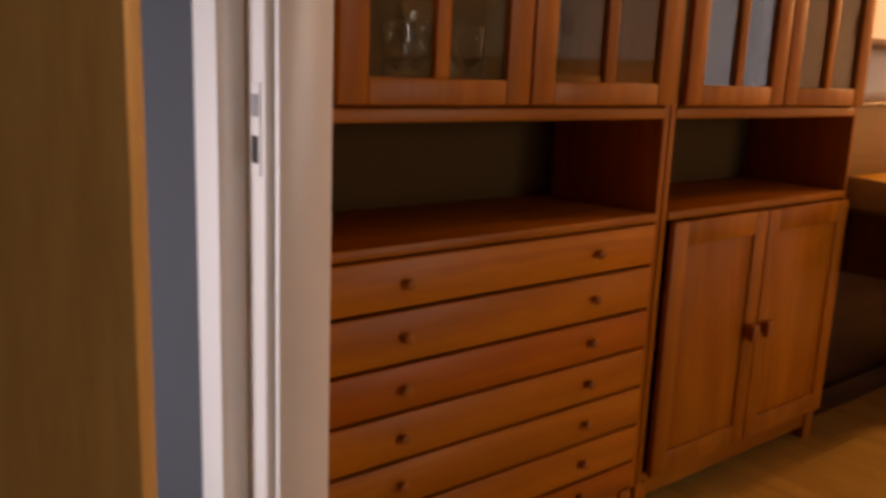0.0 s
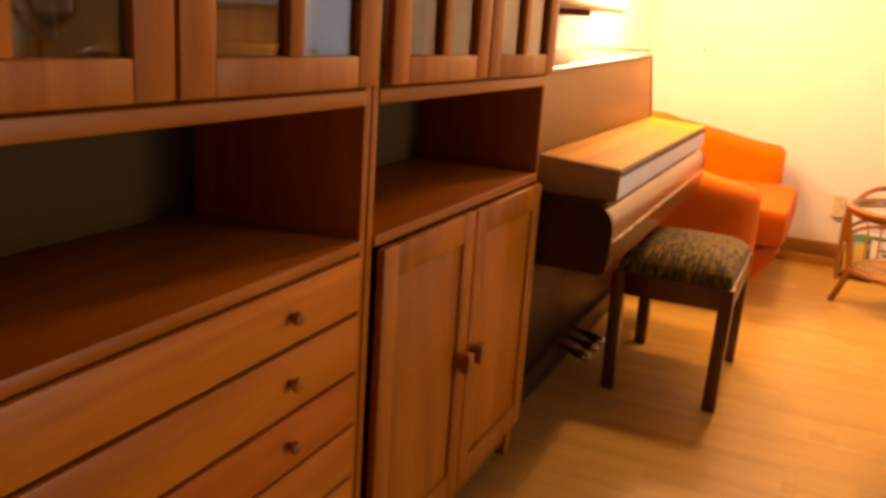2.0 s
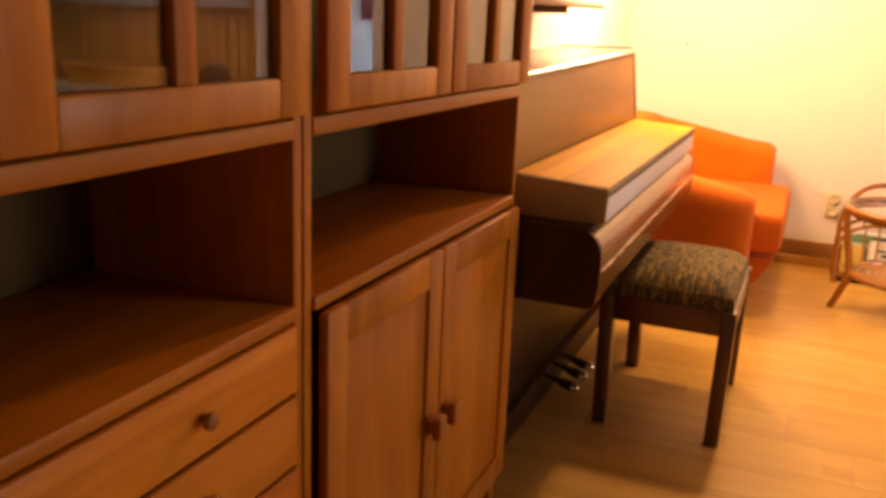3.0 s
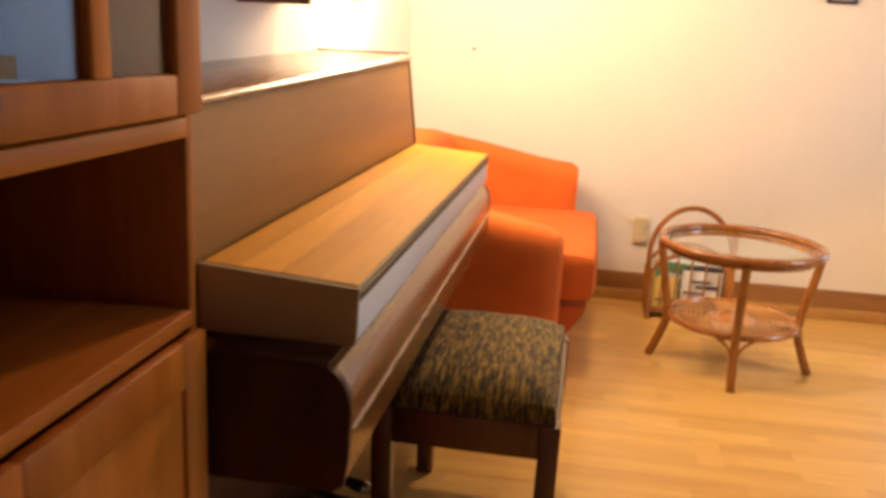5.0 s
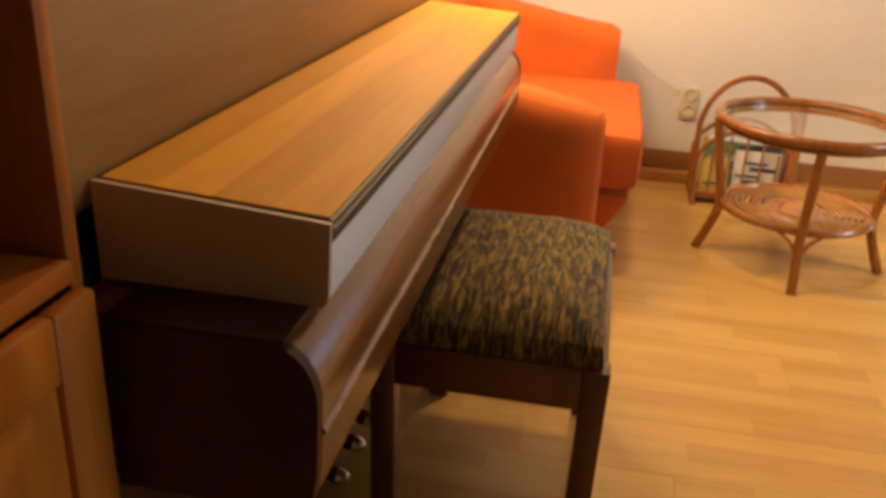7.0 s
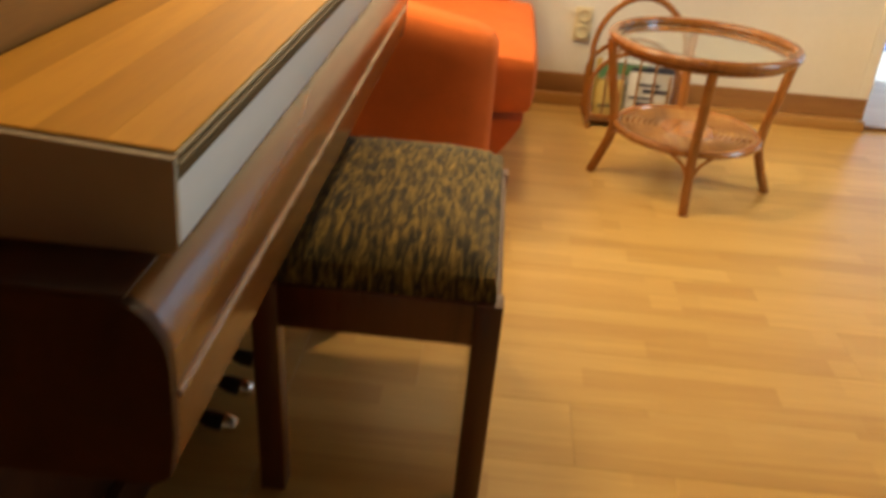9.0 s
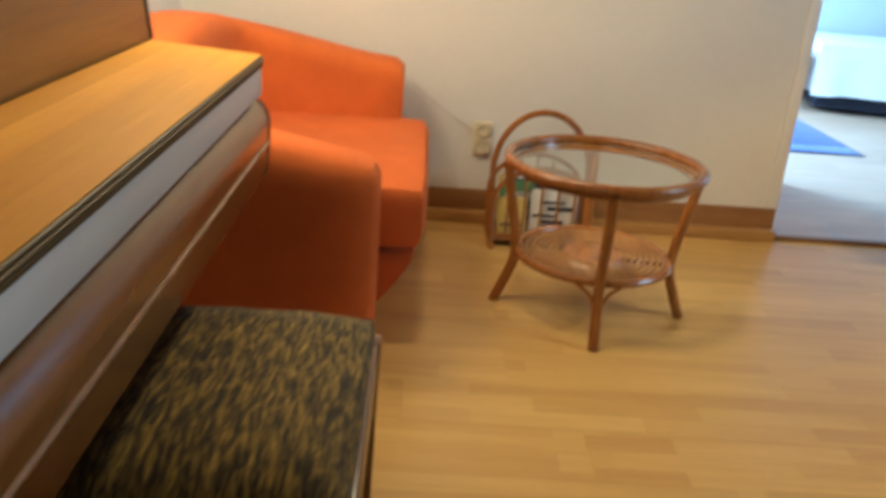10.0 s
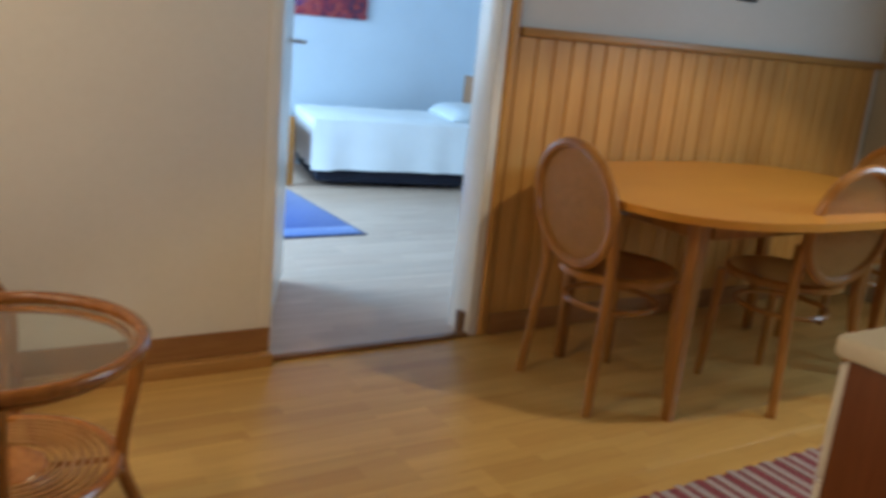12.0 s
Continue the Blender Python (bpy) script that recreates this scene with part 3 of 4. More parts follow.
        for p, q in ((a + 0.0615, m - 0.0155), (m + 0.0155, b - 0.0615)):
            pane = part("pane", boxed(p, q, y1 - 0.007, y1 - 0.003, 1.096, 1.853), PANE, d, flat=True)
            pane.visible_shadow = False
    return c


cupboard(1.135, 2.070, "varnished pine wall unit with drawers below and glazed doors above", True)
cupboard(2.0755, 2.966, "varnished pine wall unit with two panelled doors below glazed doors", False)


# glass and china behind the panes
def goblet(x, y, z, s, label):
    prof = [(0.030, 0), (0.030, 0.003), (0.005, 0.008), (0.004, 0.06), (0.012, 0.07), (0.032, 0.09), (0.036, 0.13), (0.033, 0.155), (0.031, 0.155), (0.034, 0.13), (0.029, 0.092), (0.002, 0.074)]
    solid("wine_glass", lathe(bmesh.new(), [(r * s, h * s) for r, h in prof], (x, y, z), 20), PANE, label, "glass", "glasses in the cupboard")


for gx, gy in ((1.29, 2.17), (1.38, 2.12), (1.47, 2.19), (1.56, 2.13)):
    goblet(gx, gy, 1.0445, 1.0, "stemmed clear wine glass standing in the pine cupboard")
jug = lathe(bmesh.new(), [(0.05, 0), (0.075, 0.02), (0.085, 0.07), (0.06, 0.13), (0.05, 0.16), (0.055, 0.19), (0.051, 0.19), (0.046, 0.16), (0.056, 0.13), (0.08, 0.07), (0.07, 0.024), (0.002, 0.012)], (1.44, 2.12, 1.0445), 28)
solid("glass_jug", jug, PANE, "round clear glass jug behind the cupboard pane", "jug")
bowl = lathe(bmesh.new(), [(0.025, 0), (0.03, 0.005), (0.055, 0.03), (0.066, 0.062), (0.062, 0.062), (0.05, 0.032), (0.002, 0.010)], (1.93, 2.16, 1.0445), 28)
solid("bowl", bowl, PINE_KNOB, "small dark wooden bowl standing in the pine cupboard", "bowl")

# ---- piano ----
PX0, PX1 = 3.000, 4.550
KX0 = 2.970  # the key bed juts past the case, in front of the cupboard
piano = thing("upright_piano", ((PX0 + PX1) / 2, 2.1, 0), "brown upright piano with a pale cover box on its keys", "piano")

def sagged(bm):
    """The old case has sunk a little at its cupboard end."""
    for v in bm.verts:
        v.co.z -= 0.042 * max(0.0, 1 - (v.co.x - PX0) / (PX1 - PX0)) * max(0.0, (v.co.z - 0.83) / 0.26)
    return bm


top = part("top_lid", sagged(spread_x(bmesh.new(), [(2.070, 1.078), (2.060, 1.079), (2.055, 1.083), (2.055, 1.089), (2.059, 1.094), (2.068, 1.097), (2.350, 1.098), (2.352, 1.080)], PX0 + 0.004, PX1 - 0.004)), WALNUT_LID, piano, "worn walnut lid")
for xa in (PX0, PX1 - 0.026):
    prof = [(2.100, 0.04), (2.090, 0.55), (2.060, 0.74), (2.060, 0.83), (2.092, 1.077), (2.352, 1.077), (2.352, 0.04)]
    part("side_panel", sagged(spread_x(bmesh.new(), prof, xa, xa + 0.026)), WALNUT_DARK_SHADED, piano, "dark side of the case, deepened for its shade")
part("front_panel", sagged(spread_x(bmesh.new(), [(2.033, 0.831), (2.063, 1.077), (2.090, 1.077), (2.058, 0.80), (2.045, 0.80)], PX0 + 0.002, PX1 - 0.007)), WALNUT, piano)
part("panel_trim", spread_x(bmesh.new(), [(2.029, 0.832), (2.060, 1.084), (2.070, 1.084), (2.040, 0.832)], PX1 - 0.0065, PX1 + 0.002), BLACK_EDGE, piano, "thin black edge strip")
part("lid_trim", boxed(PX1 - 0.010, PX1 + 0.002, 2.066, 2.350, 1.0985, 1.103), BLACK_EDGE, piano, "thin black edge strip")
part("lower_panel", boxed(PX0 + 0.027, PX1 - 0.027, 2.095, 2.115, 0.09, 0.56, bevel=0.003), WALNUT_DARK_SHADED, piano)
part("plinth", boxed(PX0 + 0.027, PX1 - 0.027, 2.075, 2.125, 0.0, 0.088, bevel=0.003), WALNUT_DARK_SHADED, piano)
part("back_frame", boxed(PX0 + 0.03, PX1 - 0.03, 2.30, 2.345, 0.0, 1.07), WALNUT_DARK_SHADED, piano)
nose = [(2.034, 0.550), (1.812, 0.550), (1.797, 0.560), (1.791, 0.60), (1.789, 0.668), (1.7905, 0.684), (1.7945, 0.697), (1.801, 0.709), (1.8095, 0.718), (1.820, 0.7245), (1.834, 0.728), (2.034, 0.728)]
part("key_bed", spread_x(bmesh.new(), nose, KX0 + 0.014, PX1 - 0.020), WALNUT_SLIP, piano, "polished rounded key slip")
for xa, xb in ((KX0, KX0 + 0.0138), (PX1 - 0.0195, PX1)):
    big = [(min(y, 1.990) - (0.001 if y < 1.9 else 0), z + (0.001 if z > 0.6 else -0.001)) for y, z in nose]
    part("key_cheek", spread_x(bmesh.new(), big, xa, xb), WALNUT_DARK_SHADED, piano, "dark rounded cheek")
part("key_block", boxed(KX0 + 0.0004, 3.0385, 1.818, 1.989, 0.7293, 0.7330, bevel=0.001), WALNUT_DARK_SHADED, piano, "dark block at the end of the keys")
# The highlight along the slip, made as a bead of lighter wood.
part("slip_line", spread_x(bmesh.new(), [(1.7895, 0.630), (1.7865, 0.632), (1.7855, 0.635), (1.7865, 0.638), (1.7895, 0.640)], KX0 + 0.016, PX1 - 0.03), WALNUT_LID, piano, "thin bead in paler walnut for the key slip's highlight")
for px in (3.632, 3.738, 3.828):
    bm = tube(bmesh.new(), smooth([(px, 2.093, 0.085), (px, 2.05, 0.079), (px, 2.01, 0.066), (px, 1.984, 0.060)], 4), [0.008] * 5 + [0.010, 0.012, 0.014, 0.016, 0.017, 0.017, 0.017, 0.017], 10)
    pedal = part("pedal", bm, DARK_METAL, piano, "dark metal pedal")
    tip = tube(bmesh.new(), [(px, 1.9838, 0.060), (px, 1.975, 0.058), (px, 1.966, 0.056), (px, 1.960, 0.054)], [0.0175, 0.017, 0.014, 0.007], 12)
    part("pedal_tip", tip, CHROME, pedal, "bare chrome tip")
part("caster", lathe(bmesh.new(), [(0.02, 0), (0.024, 0.01), (0.02, 0.03), (0.01, 0.039)], (PX0 + 0.013, 2.2, 0), 12), DARK_METAL, piano)
part("caster", lathe(bmesh.new(), [(0.02, 0), (0.024, 0.01), (0.02, 0.03), (0.01, 0.039)], (PX1 - 0.013, 2.2, 0), 12), DARK_METAL, piano)

# cover box that lies on the closed keys
lid_box = thing("key_cover_box", (3.78, 1.92, 0.733), "cream box with a honey-coloured lid on the piano keys", "cover")
part("body", spread_x(bmesh.new(), [(2.030, 0.7335), (1.806, 0.7335), (1.803, 0.738), (1.803, 0.794), (2.030, 0.812)], 3.046, 4.528), CREAM, lid_box, "cream painted sides")
part("lid", spread_x(bmesh.new(), [(2.028, 0.8125), (1.802, 0.8125), (1.7995, 0.8135), (1.7995, 0.8155), (1.802, 0.8165), (2.028, 0.8305)], 3.050, 4.530), OLIVE, lid_box, "dark edged wooden lid")
for ya, yb in ((1.8035, 1.8580), (1.8583, 1.9165), (1.9168, 1.9760), (1.9763, 2.0275)):
    za, zb = 0.8168 + (ya - 1.802) * 0.062, 0.8168 + (yb - 1.802) * 0.062
    part("stave", spread_x(bmesh.new(), [(ya, za), (ya, za + 0.0016), (yb, zb + 0.0016), (yb, zb)], 3.0525, 4.5285), HONEY, lid_box, "honey-coloured veneer stave")
for k in range(3):
    z = 0.7945 + 0.0058 * k
    part("lip_bead", spread_x(bmesh.new(), [(1.8028, z), (1.7995 - 0.0012 * k, z + 0.0010), (1.7990 - 0.0012 * k, z + 0.0034), (1.8028, z + 0.0054)], 3.047, 4.5275), OLIVE, lid_box, "dark olive moulded lip")
part("end_board", spread_x(bmesh.new(), [(2.030, 0.7335), (1.806, 0.7335), (1.801, 0.740), (1.7985, 0.8165), (2.030, 0.8325)], 3.039, 3.0455), CREAM_SHADED, lid_box, "cream end board with its warm shade in the colour")

# ---- piano stool ----
stool = thing("piano_stool", (3.815, 1.705, 0), "mahogany piano stool with a streaked olive plush seat", "stool")
SX0, SX1, SY0, SY1, SZ = 3.535, 4.095, 1.512, 1.898, 0.415
for lx in (SX0, SX1 - 0.042):
    for ly in (SY0, SY1 - 0.042):
        bm = boxed(lx, lx + 0.042, ly, ly + 0.042, 0.0, SZ, bevel=0.003)
        for v in bm.verts:
            if v.co.z < 0.05:
                v.co.x += 0.006 if lx == SX0 else -0.006
                v.co.y += 0.006 if ly == SY0 else -0.006
        part("leg", bm, MAHOGANY, stool)
for ly in (SY0 + 0.004, SY1 - 0.026):
    part("apron", boxed(SX0 + 0.0425, SX1 - 0.0425, ly, ly + 0.022, SZ - 0.075, SZ - 0.001, bevel=0.002), MAHOGANY, stool)
for lx in (SX0 + 0.004, SX1 - 0.026):
    part("apron", boxed(lx, lx + 0.022, SY0 + 0.0425, SY1 - 0.0425, SZ - 0.075, SZ - 0.001, bevel=0.002), MAHOGANY, stool)
bm = boxed(SX0 + 0.012, SX1 - 0.012, SY0 + 0.012, SY1 - 0.012, SZ - 0.004, SZ + 0.058)
bmesh.ops.subdivide_edges(bm, edges=bm.edges, cuts=14, use_grid_fill=True)
for v in bm.verts:
    u, w = (v.co.x - 3.815) / 0.268, (v.co.y - 1.705) / 0.181
    k = (v.co.z - SZ + 0.004) / 0.062
    dome = (1 - abs(u) ** 3.5) * (1 - abs(w) ** 3.5)
    v.co.z += k * (0.026 * dome - 0.020 * max(abs(u), abs(w)) ** 8) + 0.003 * k * noise.noise(v.co * 22)
    pull = 1 - 0.03 * k ** 3
    v.co.x, v.co.y = 3.815 + (v.co.x - 3.815) * pull, 1.705 + (v.co.y - 1.705) * pull
part("cushion", bm, PLUSH, stool, "streaked olive plush cushion")

# ---- sofa ----
sofa = thing("small_sofa", (5.25, 1.9, 0), "small orange upholstered sofa with sloping arms in the corner", "sofa")


def padded(x0, x1, y0, y1, z0, z1, r, lift=None, cuts=7):
    bm = boxed(x0, x1, y0, y1, z0, z1)
    bmesh.ops.subdivide_edges(bm, edges=bm.edges, cuts=cuts, use_grid_fill=True)
    c = Vector(((x0 + x1) / 2, (y0 + y1) / 2, (z0 + z1) / 2))
    half = Vector(((x1 - x0) / 2, (y1 - y0) / 2, (z1 - z0) / 2))
    for v in bm.verts:
        q = v.co - c
        core = Vector([max(-h + r, min(h - r, a)) for a, h in zip(q, half)])
        d = q - core
        if d.length > 1e-6:
            v.co = c + core + d.normalized() * min(d.length, r)
        if lift:
            v.co.z += lift(v.co.x, v.co.y) * (v.co.z - z0) / (z1 - z0)
    return bm


def rise(x, y):
    return max(0.0, y - 1.60) * 0.19


part("near_arm", padded(4.675, 4.86, 1.555, 2.30, 0.03, 0.552, 0.06, rise, 10), ORANGE, sofa)
def curved_back():
    """Backrest and far arm in one sweep round the corner."""
    line = smooth([(5.735, 1.535, 0.640), (5.735, 1.70, 0.660), (5.73, 1.95, 0.710), (5.66, 2.12, 0.750), (5.50, 2.19, 0.780), (5.20, 2.20, 0.800), (4.95, 2.20, 0.770), (4.80, 2.20, 0.700)], 5)
    bm, rings = bmesh.new(), []
    for i, p in enumerate(line):
        way = (line[min(i + 1, len(line) - 1)] - line[max(i - 1, 0)])
        side = Vector((way.y, -way.x, 0)).normalized()
        back = Vector((way.x, way.y, 0)).normalized()
        near = 0.018 if i in (0, len(line) - 1) else 0.0
        push = back * (near * (1 if i == 0 else -1))
        h = p.z
        prof = [(-0.115, 0.03), (-0.115, h - 0.06), (-0.105, h - 0.028), (-0.08, h - 0.008), (-0.04, h), (0.04, h), (0.08, h - 0.008), (0.105, h - 0.028), (0.115, h - 0.06), (0.115, 0.03)]
        rings.append([bm.verts.new(Vector((p.x, p.y, z - near)) + side * o * (1 - near * 6)) for o, z in prof])
    for a, b in zip(rings, rings[1:]):
        for k in range(len(a)):
            bm.faces.new((a[k], a[(k + 1) % len(a)], b[(k + 1) % len(a)], b[k]))
    bm.faces.new(rings[0][::-1])
    bm.faces.new(rings[-1])
    return bm


part("curved_backrest", curved_back(), ORANGE, sofa)
part("seat_cushion", padded(4.835, 5.70, 1.435, 2.12, 0.275, 0.462, 0.045), ORANGE, sofa)
base = padded(4.862, 5.64, 1.450, 2.10, 0.035, 0.268, 0.03)
for v in base.verts:
    if v.co.y < 1.7:
        v.co.y += 0.17 * min(1.0, max(0.0, (0.268 - v.co.z) / 0.233)) ** 1.3
part("seat_base", base, ORANGE, sofa)
for fx in (4.72, 5.76):
    for fy in (1.62, 2.22):
        part("foot", lathe(bmesh.new(), [(0.02, 0), (0.025, 0.05)], (fx, fy, 0), 10), DARK_METAL, sofa)

# ---- rattan table ----
TX, TY, TR, TZ = 5.168, 0.916, 0.283, 0.484
table = thing("rattan_table", (TX, TY, 0), "round rattan side table with a glass top and cane shelf", "table")


def ring(r, z, wobble=0.0, count=48):
    return [(TX + r * math.cos(a), TY + r * math.sin(a), z + wobble * math.sin(3 * a)) for a in (2 * math.pi * k / count for k in range(count))]


part("top_ring", tube(bmesh.new(), ring(TR, TZ - 0.014), 0.016, 10, True), RATTAN, table)
part("under_ring", tube(bmesh.new(), ring(TR - 0.022, TZ - 0.040), 0.010, 8, True), RATTAN, table)
pane = part("glass_top", lathe(bmesh.new(), [(TR - 0.019, 0), (TR - 0.018, 0.001), (TR - 0.018, 0.005), (TR - 0.019, 0.006)], (TX, TY, TZ - 0.0285), 64), TABLE_GLASS, table, "clear round glass pane")
pane.visible_shadow = False
part("shelf_ring", tube(bmesh.new(), ring(0.228, 0.182), 0.013, 8, True), RATTAN, table)
bm = bmesh.new()
turns, steps = 7, 7 * 30
spiral = [(TX + (0.09 + 0.129 * k / steps) * math.cos(2 * math.pi * turns * k / steps), TY + (0.09 + 0.129 * k / steps) * math.sin(2 * math.pi * turns * k / steps), 0.184) for k in range(steps)]
part("woven_spiral", tube(bm, spiral, 0.006, 6), RATTAN_PALE, table, "woven spiral of thin cane")
part("shelf_disc", lathe(bmesh.new(), [(0.085, 0), (0.09, 0.004), (0.085, 0.010)], (TX, TY, 0.178), 32), RATTAN, table)
for k in range(4):
    a = math.radians(85 + 90 * k)
    c, s = math.cos(a), math.sin(a)
    at = lambda r, z: (TX + r * c, TY + r * s, z)
    part("leg", tube(bmesh.new(), smooth([at(0.290, 0.0), at(0.263, 0.07), at(0.238, 0.15), at(0.242, 0.23), at(0.264, 0.34), at(TR, TZ - 0.03)], 5), 0.0155, 9), RATTAN, table)
    part("spoke", tube(bmesh.new(), [at(0.09, 0.172), at(0.225, 0.168)], 0.007, 6), RATTAN, table)
    for sgn in (-1, 1):
        b = a + sgn * 0.28
        part("brace", tube(bmesh.new(), smooth([at(0.252, 0.085), (TX + 0.242 * math.cos(a + sgn * 0.10), TY + 0.242 * math.sin(a + sgn * 0.10), 0.145), (TX + 0.228 * math.cos(b), TY + 0.228 * math.sin(b), 0.172)], 5), 0.006, 6), RATTAN, table)

# ---- magazine rack ----
rack = thing("magazine_rack", (5.74, 1.0, 0), "bent rattan magazine rack holding a few magazines", "magazine rack")
RY0, RY1 = 0.845, 1.185
for rx, hi in ((5.66, 0.30), (5.76, 0.485), (5.86, 0.30)):
    arch = [(rx, RY0, 0.012), (rx, RY0 - 0.005, hi * 0.55)]
    arch += [(rx, (RY0 + RY1) / 2 - (RY1 - RY0 + 0.01) / 2 * math.cos(t), hi * 0.55 + hi * 0.45 * math.sin(t)) for t in (math.pi * k / 14 for k in range(1, 14))]
    arch += [(rx, RY1 + 0.005, hi * 0.55), (rx, RY1, 0.012)]
    part("arch", tube(bmesh.new(), smooth(arch, 3), 0.012 if hi > 0.4 else 0.009, 8), RATTAN, rack)
for ry in (RY0, RY1):
    part("floor_bar", tube(bmesh.new(), [(5.63, ry, 0.012), (5.89, ry, 0.012)], 0.012, 8), RATTAN, rack)
for rx in (5.66, 5.86):
    for k in range(5):
        ry = RY0 + 0.05 + k * 0.06
        top_z = 0.165 + 0.13 * math.sin(math.pi * (ry - RY0) / (RY1 - RY0))
        part("upright_cane", tube(bmesh.new(), [(rx, ry, 0.03), (rx, ry, top_z)], 0.005, 6), RATTAN_PALE, rack)
    part("rail", tube(bmesh.new(), [(rx, RY0, 0.045), (rx, RY1, 0.045)], 0.008, 8), RATTAN, rack)
part("bottom_board", boxed(5.655, 5.865, RY0 + 0.005, RY1 - 0.005, 0.026, 0.036, bevel=0.002), RATTAN_PALE, rack)
for k, (mx, ya, yb, hgt, tint) in enumerate(((5.672, 1.06, 1.165, 0.150, 2), (5.684, 0.88, 1.05, 0.185, 1), (5.696, 0.88, 1.15, 0.145, 4), (5.708, 0.87, 1.03, 0.195, 0), (5.720, 0.98, 1.16, 0.20, 3), (5.790, 0.87, 1.15, 0.20, 1), (5.810, 0.88, 1.12, 0.215, 4), (5.828, 0.90, 1.16, 0.19, 2))):
    bm = boxed(mx, mx + 0.007, ya, yb, 0.0365, 0.0365 + hgt, bevel=0.002)
    m = pose(mx, (ya + yb) / 2, 0.0365, (k % 3 - 1) * 2.0, 0, 0)
    bmesh.ops.transform(bm, matrix=m @ Matrix.Translation((-mx, -(ya + yb) / 2, -0.0365)), verts=bm.verts)
    lift = 0.0365 - min(v.co.z for v in bm.verts)
    bmesh.ops.translate(bm, verts=bm.verts, vec=(0, 0, lift))
    mag = thing("magazine", (mx, (ya + yb) / 2, 0.0365), "worn paper magazine standing in the rattan rack", "magazine", "magazines in the rack")
    part("cover", bm, MAG[tint], mag)
    bars = bmesh.new()
    for j in range(3 + k % 3):
        zb = 0.0365 + hgt * (0.30 + 0.14 * j)
        box(bars, mx - 0.0030, mx - 0.0016, ya + 0.015 + 0.03 * ((j * 7 + k) % 3), yb - 0.012 - 0.025 * ((j * 5 + k) % 3), zb, zb + hgt * (0.05 + 0.03 * ((j + k) % 2)))
    bmesh.ops.transform(bars, matrix=m @ Matrix.Translation((-mx, -(ya + yb) / 2, -0.0365)), verts=bars.verts)
    part("print", bars, MAG[0] if tint in (1, 2, 4) else MAG[1], mag, "printed bars on the cover")

# socket, nail and marks on the end wall
sock = thing("wall_socket", (X1, 1.225, 0.29), "yellowed double wall socket above the skirting", "socket")
part("plate", boxed(X1 - 0.012, X1 - 0.0005, 1.190, 1.260, 0.262, 0.395, bevel=0.004), SOCKET, sock)
for z in (0.298, 0.366):
    bm = lathe(bmesh.new(), [(0.026, 0), (0.026, 0.010), (0.022, 0.011), (0.020, 0.004)], (0, 0, 0), 20)
    bmesh.ops.transform(bm, matrix=pose(X1 - 0.0125, 1.225, z, 0, -90, 0), verts=bm.verts)
    part("outlet", bm, SOCKET, sock)
nail = bmesh.new()
tube(nail, [(X1 - 0.001, 2.052, 1.106), (X1 - 0.03, 2.052, 1.110)], 0.003, 6)
tube(nail, [(X1 - 0.03, 2.052, 1.110), (X1 - 0.033, 2.052, 1.1105)], 0.007, 8)
solid("nail", nail, DARK_METAL, "bent dark nail in the white wall", "nail")

cord = smooth([(X1 - 0.0016, 1.98, 1.30), (X1 - 0.0016, 1.93, 0.95), (X1 - 0.0016, 1.68, 0.68), (X1 - 0.0016, 1.45, 0.48), (X1 - 0.012, 1.27, 0.37), (X1 - 0.020, 1.235, 0.366)], 6)
solid("power_cord", tube(bmesh.new(), cord, 0.0013, 6), CREAM, "thin white cord hanging along the wall to the socket", "cord")

# wall shelf over the piano
shelf = thing("wall_shelf", (4.0, 2.25, 1.22), "plain brown wooden shelf on the wall above the piano", "shelf")
part("board", boxed(3.05, 4.27, 2.13, Y1 - 0.002, 1.236, 1.258, bevel=0.003), SHELF_WOOD, shelf)
part("bracket", boxed(3.95, 3.975, 2.18, Y1 - 0.002, 1.212, 1.2355, bevel=0.002), SHELF_WOOD, shelf)
part("bracket", boxed(3.30, 3.325, 2.18, Y1 - 0.002, 1.212, 1.2355, bevel=0.002), SHELF_WOOD, shelf)

small_frame = thing("small_picture", (X1, 0.50, 1.38), "small dark framed picture on the white wall", "picture")
part("frame", boxed(X1 - 0.015, X1 - 0.0005, 0.44, 0.56, 1.375, 1.52, bevel=0.002), BLACK_EDGE, small_frame)
part("print", boxed(X1 - 0.0165, X1 - 0.0152, 0.453, 0.547, 1.388, 1.507), MAG[4], small_frame)

copy_thing(small_frame, pose(X1, -2.07, 1.41))

# ---- dining corner ----
def superellipse(cx, cy, a, b, p, count=72):
    out = []
    for k in range(count):
        t = 2 * math.pi * k / count
        c, s = math.cos(t), math.sin(t)
        out.append((cx + a * math.copysign(abs(c) ** (2 / p), c), cy + b * math.copysign(abs(s) ** (2 / p), s)))
    return out


DX, DY = 5.365, -1.56
dining = thing("dining_table", (DX, DY, 0), "light beech dining table with a rounded top", "table")
part("tabletop", prism(bmesh.new(), superellipse(DX, DY, 0.53, 0.765, 3.0), 0.688, 0.714, 0.008), BEECH_X, dining)
for sx in (-1, 1):
    part("apron", boxed(DX + sx * 0.30 - 0.011, DX + sx * 0.30 + 0.011, DY - 0.50, DY + 0.50, 0.617, 0.6875, bevel=0.002), BEECH, dining)
    for sy in (-1, 1):
        bm = boxed(-0.026, 0.026, -0.026, 0.026, 0.0, 0.6875, bevel=0.006)
        for v in bm.verts:
            f = 0.62 + 0.38 * v.co.z / 0.68
            v.co.x, v.co.y = v.co.x * f + DX + sx * 0.285, v.co.y * f + DY + sy * 0.54
        part("leg", bm, BEECH, dining)
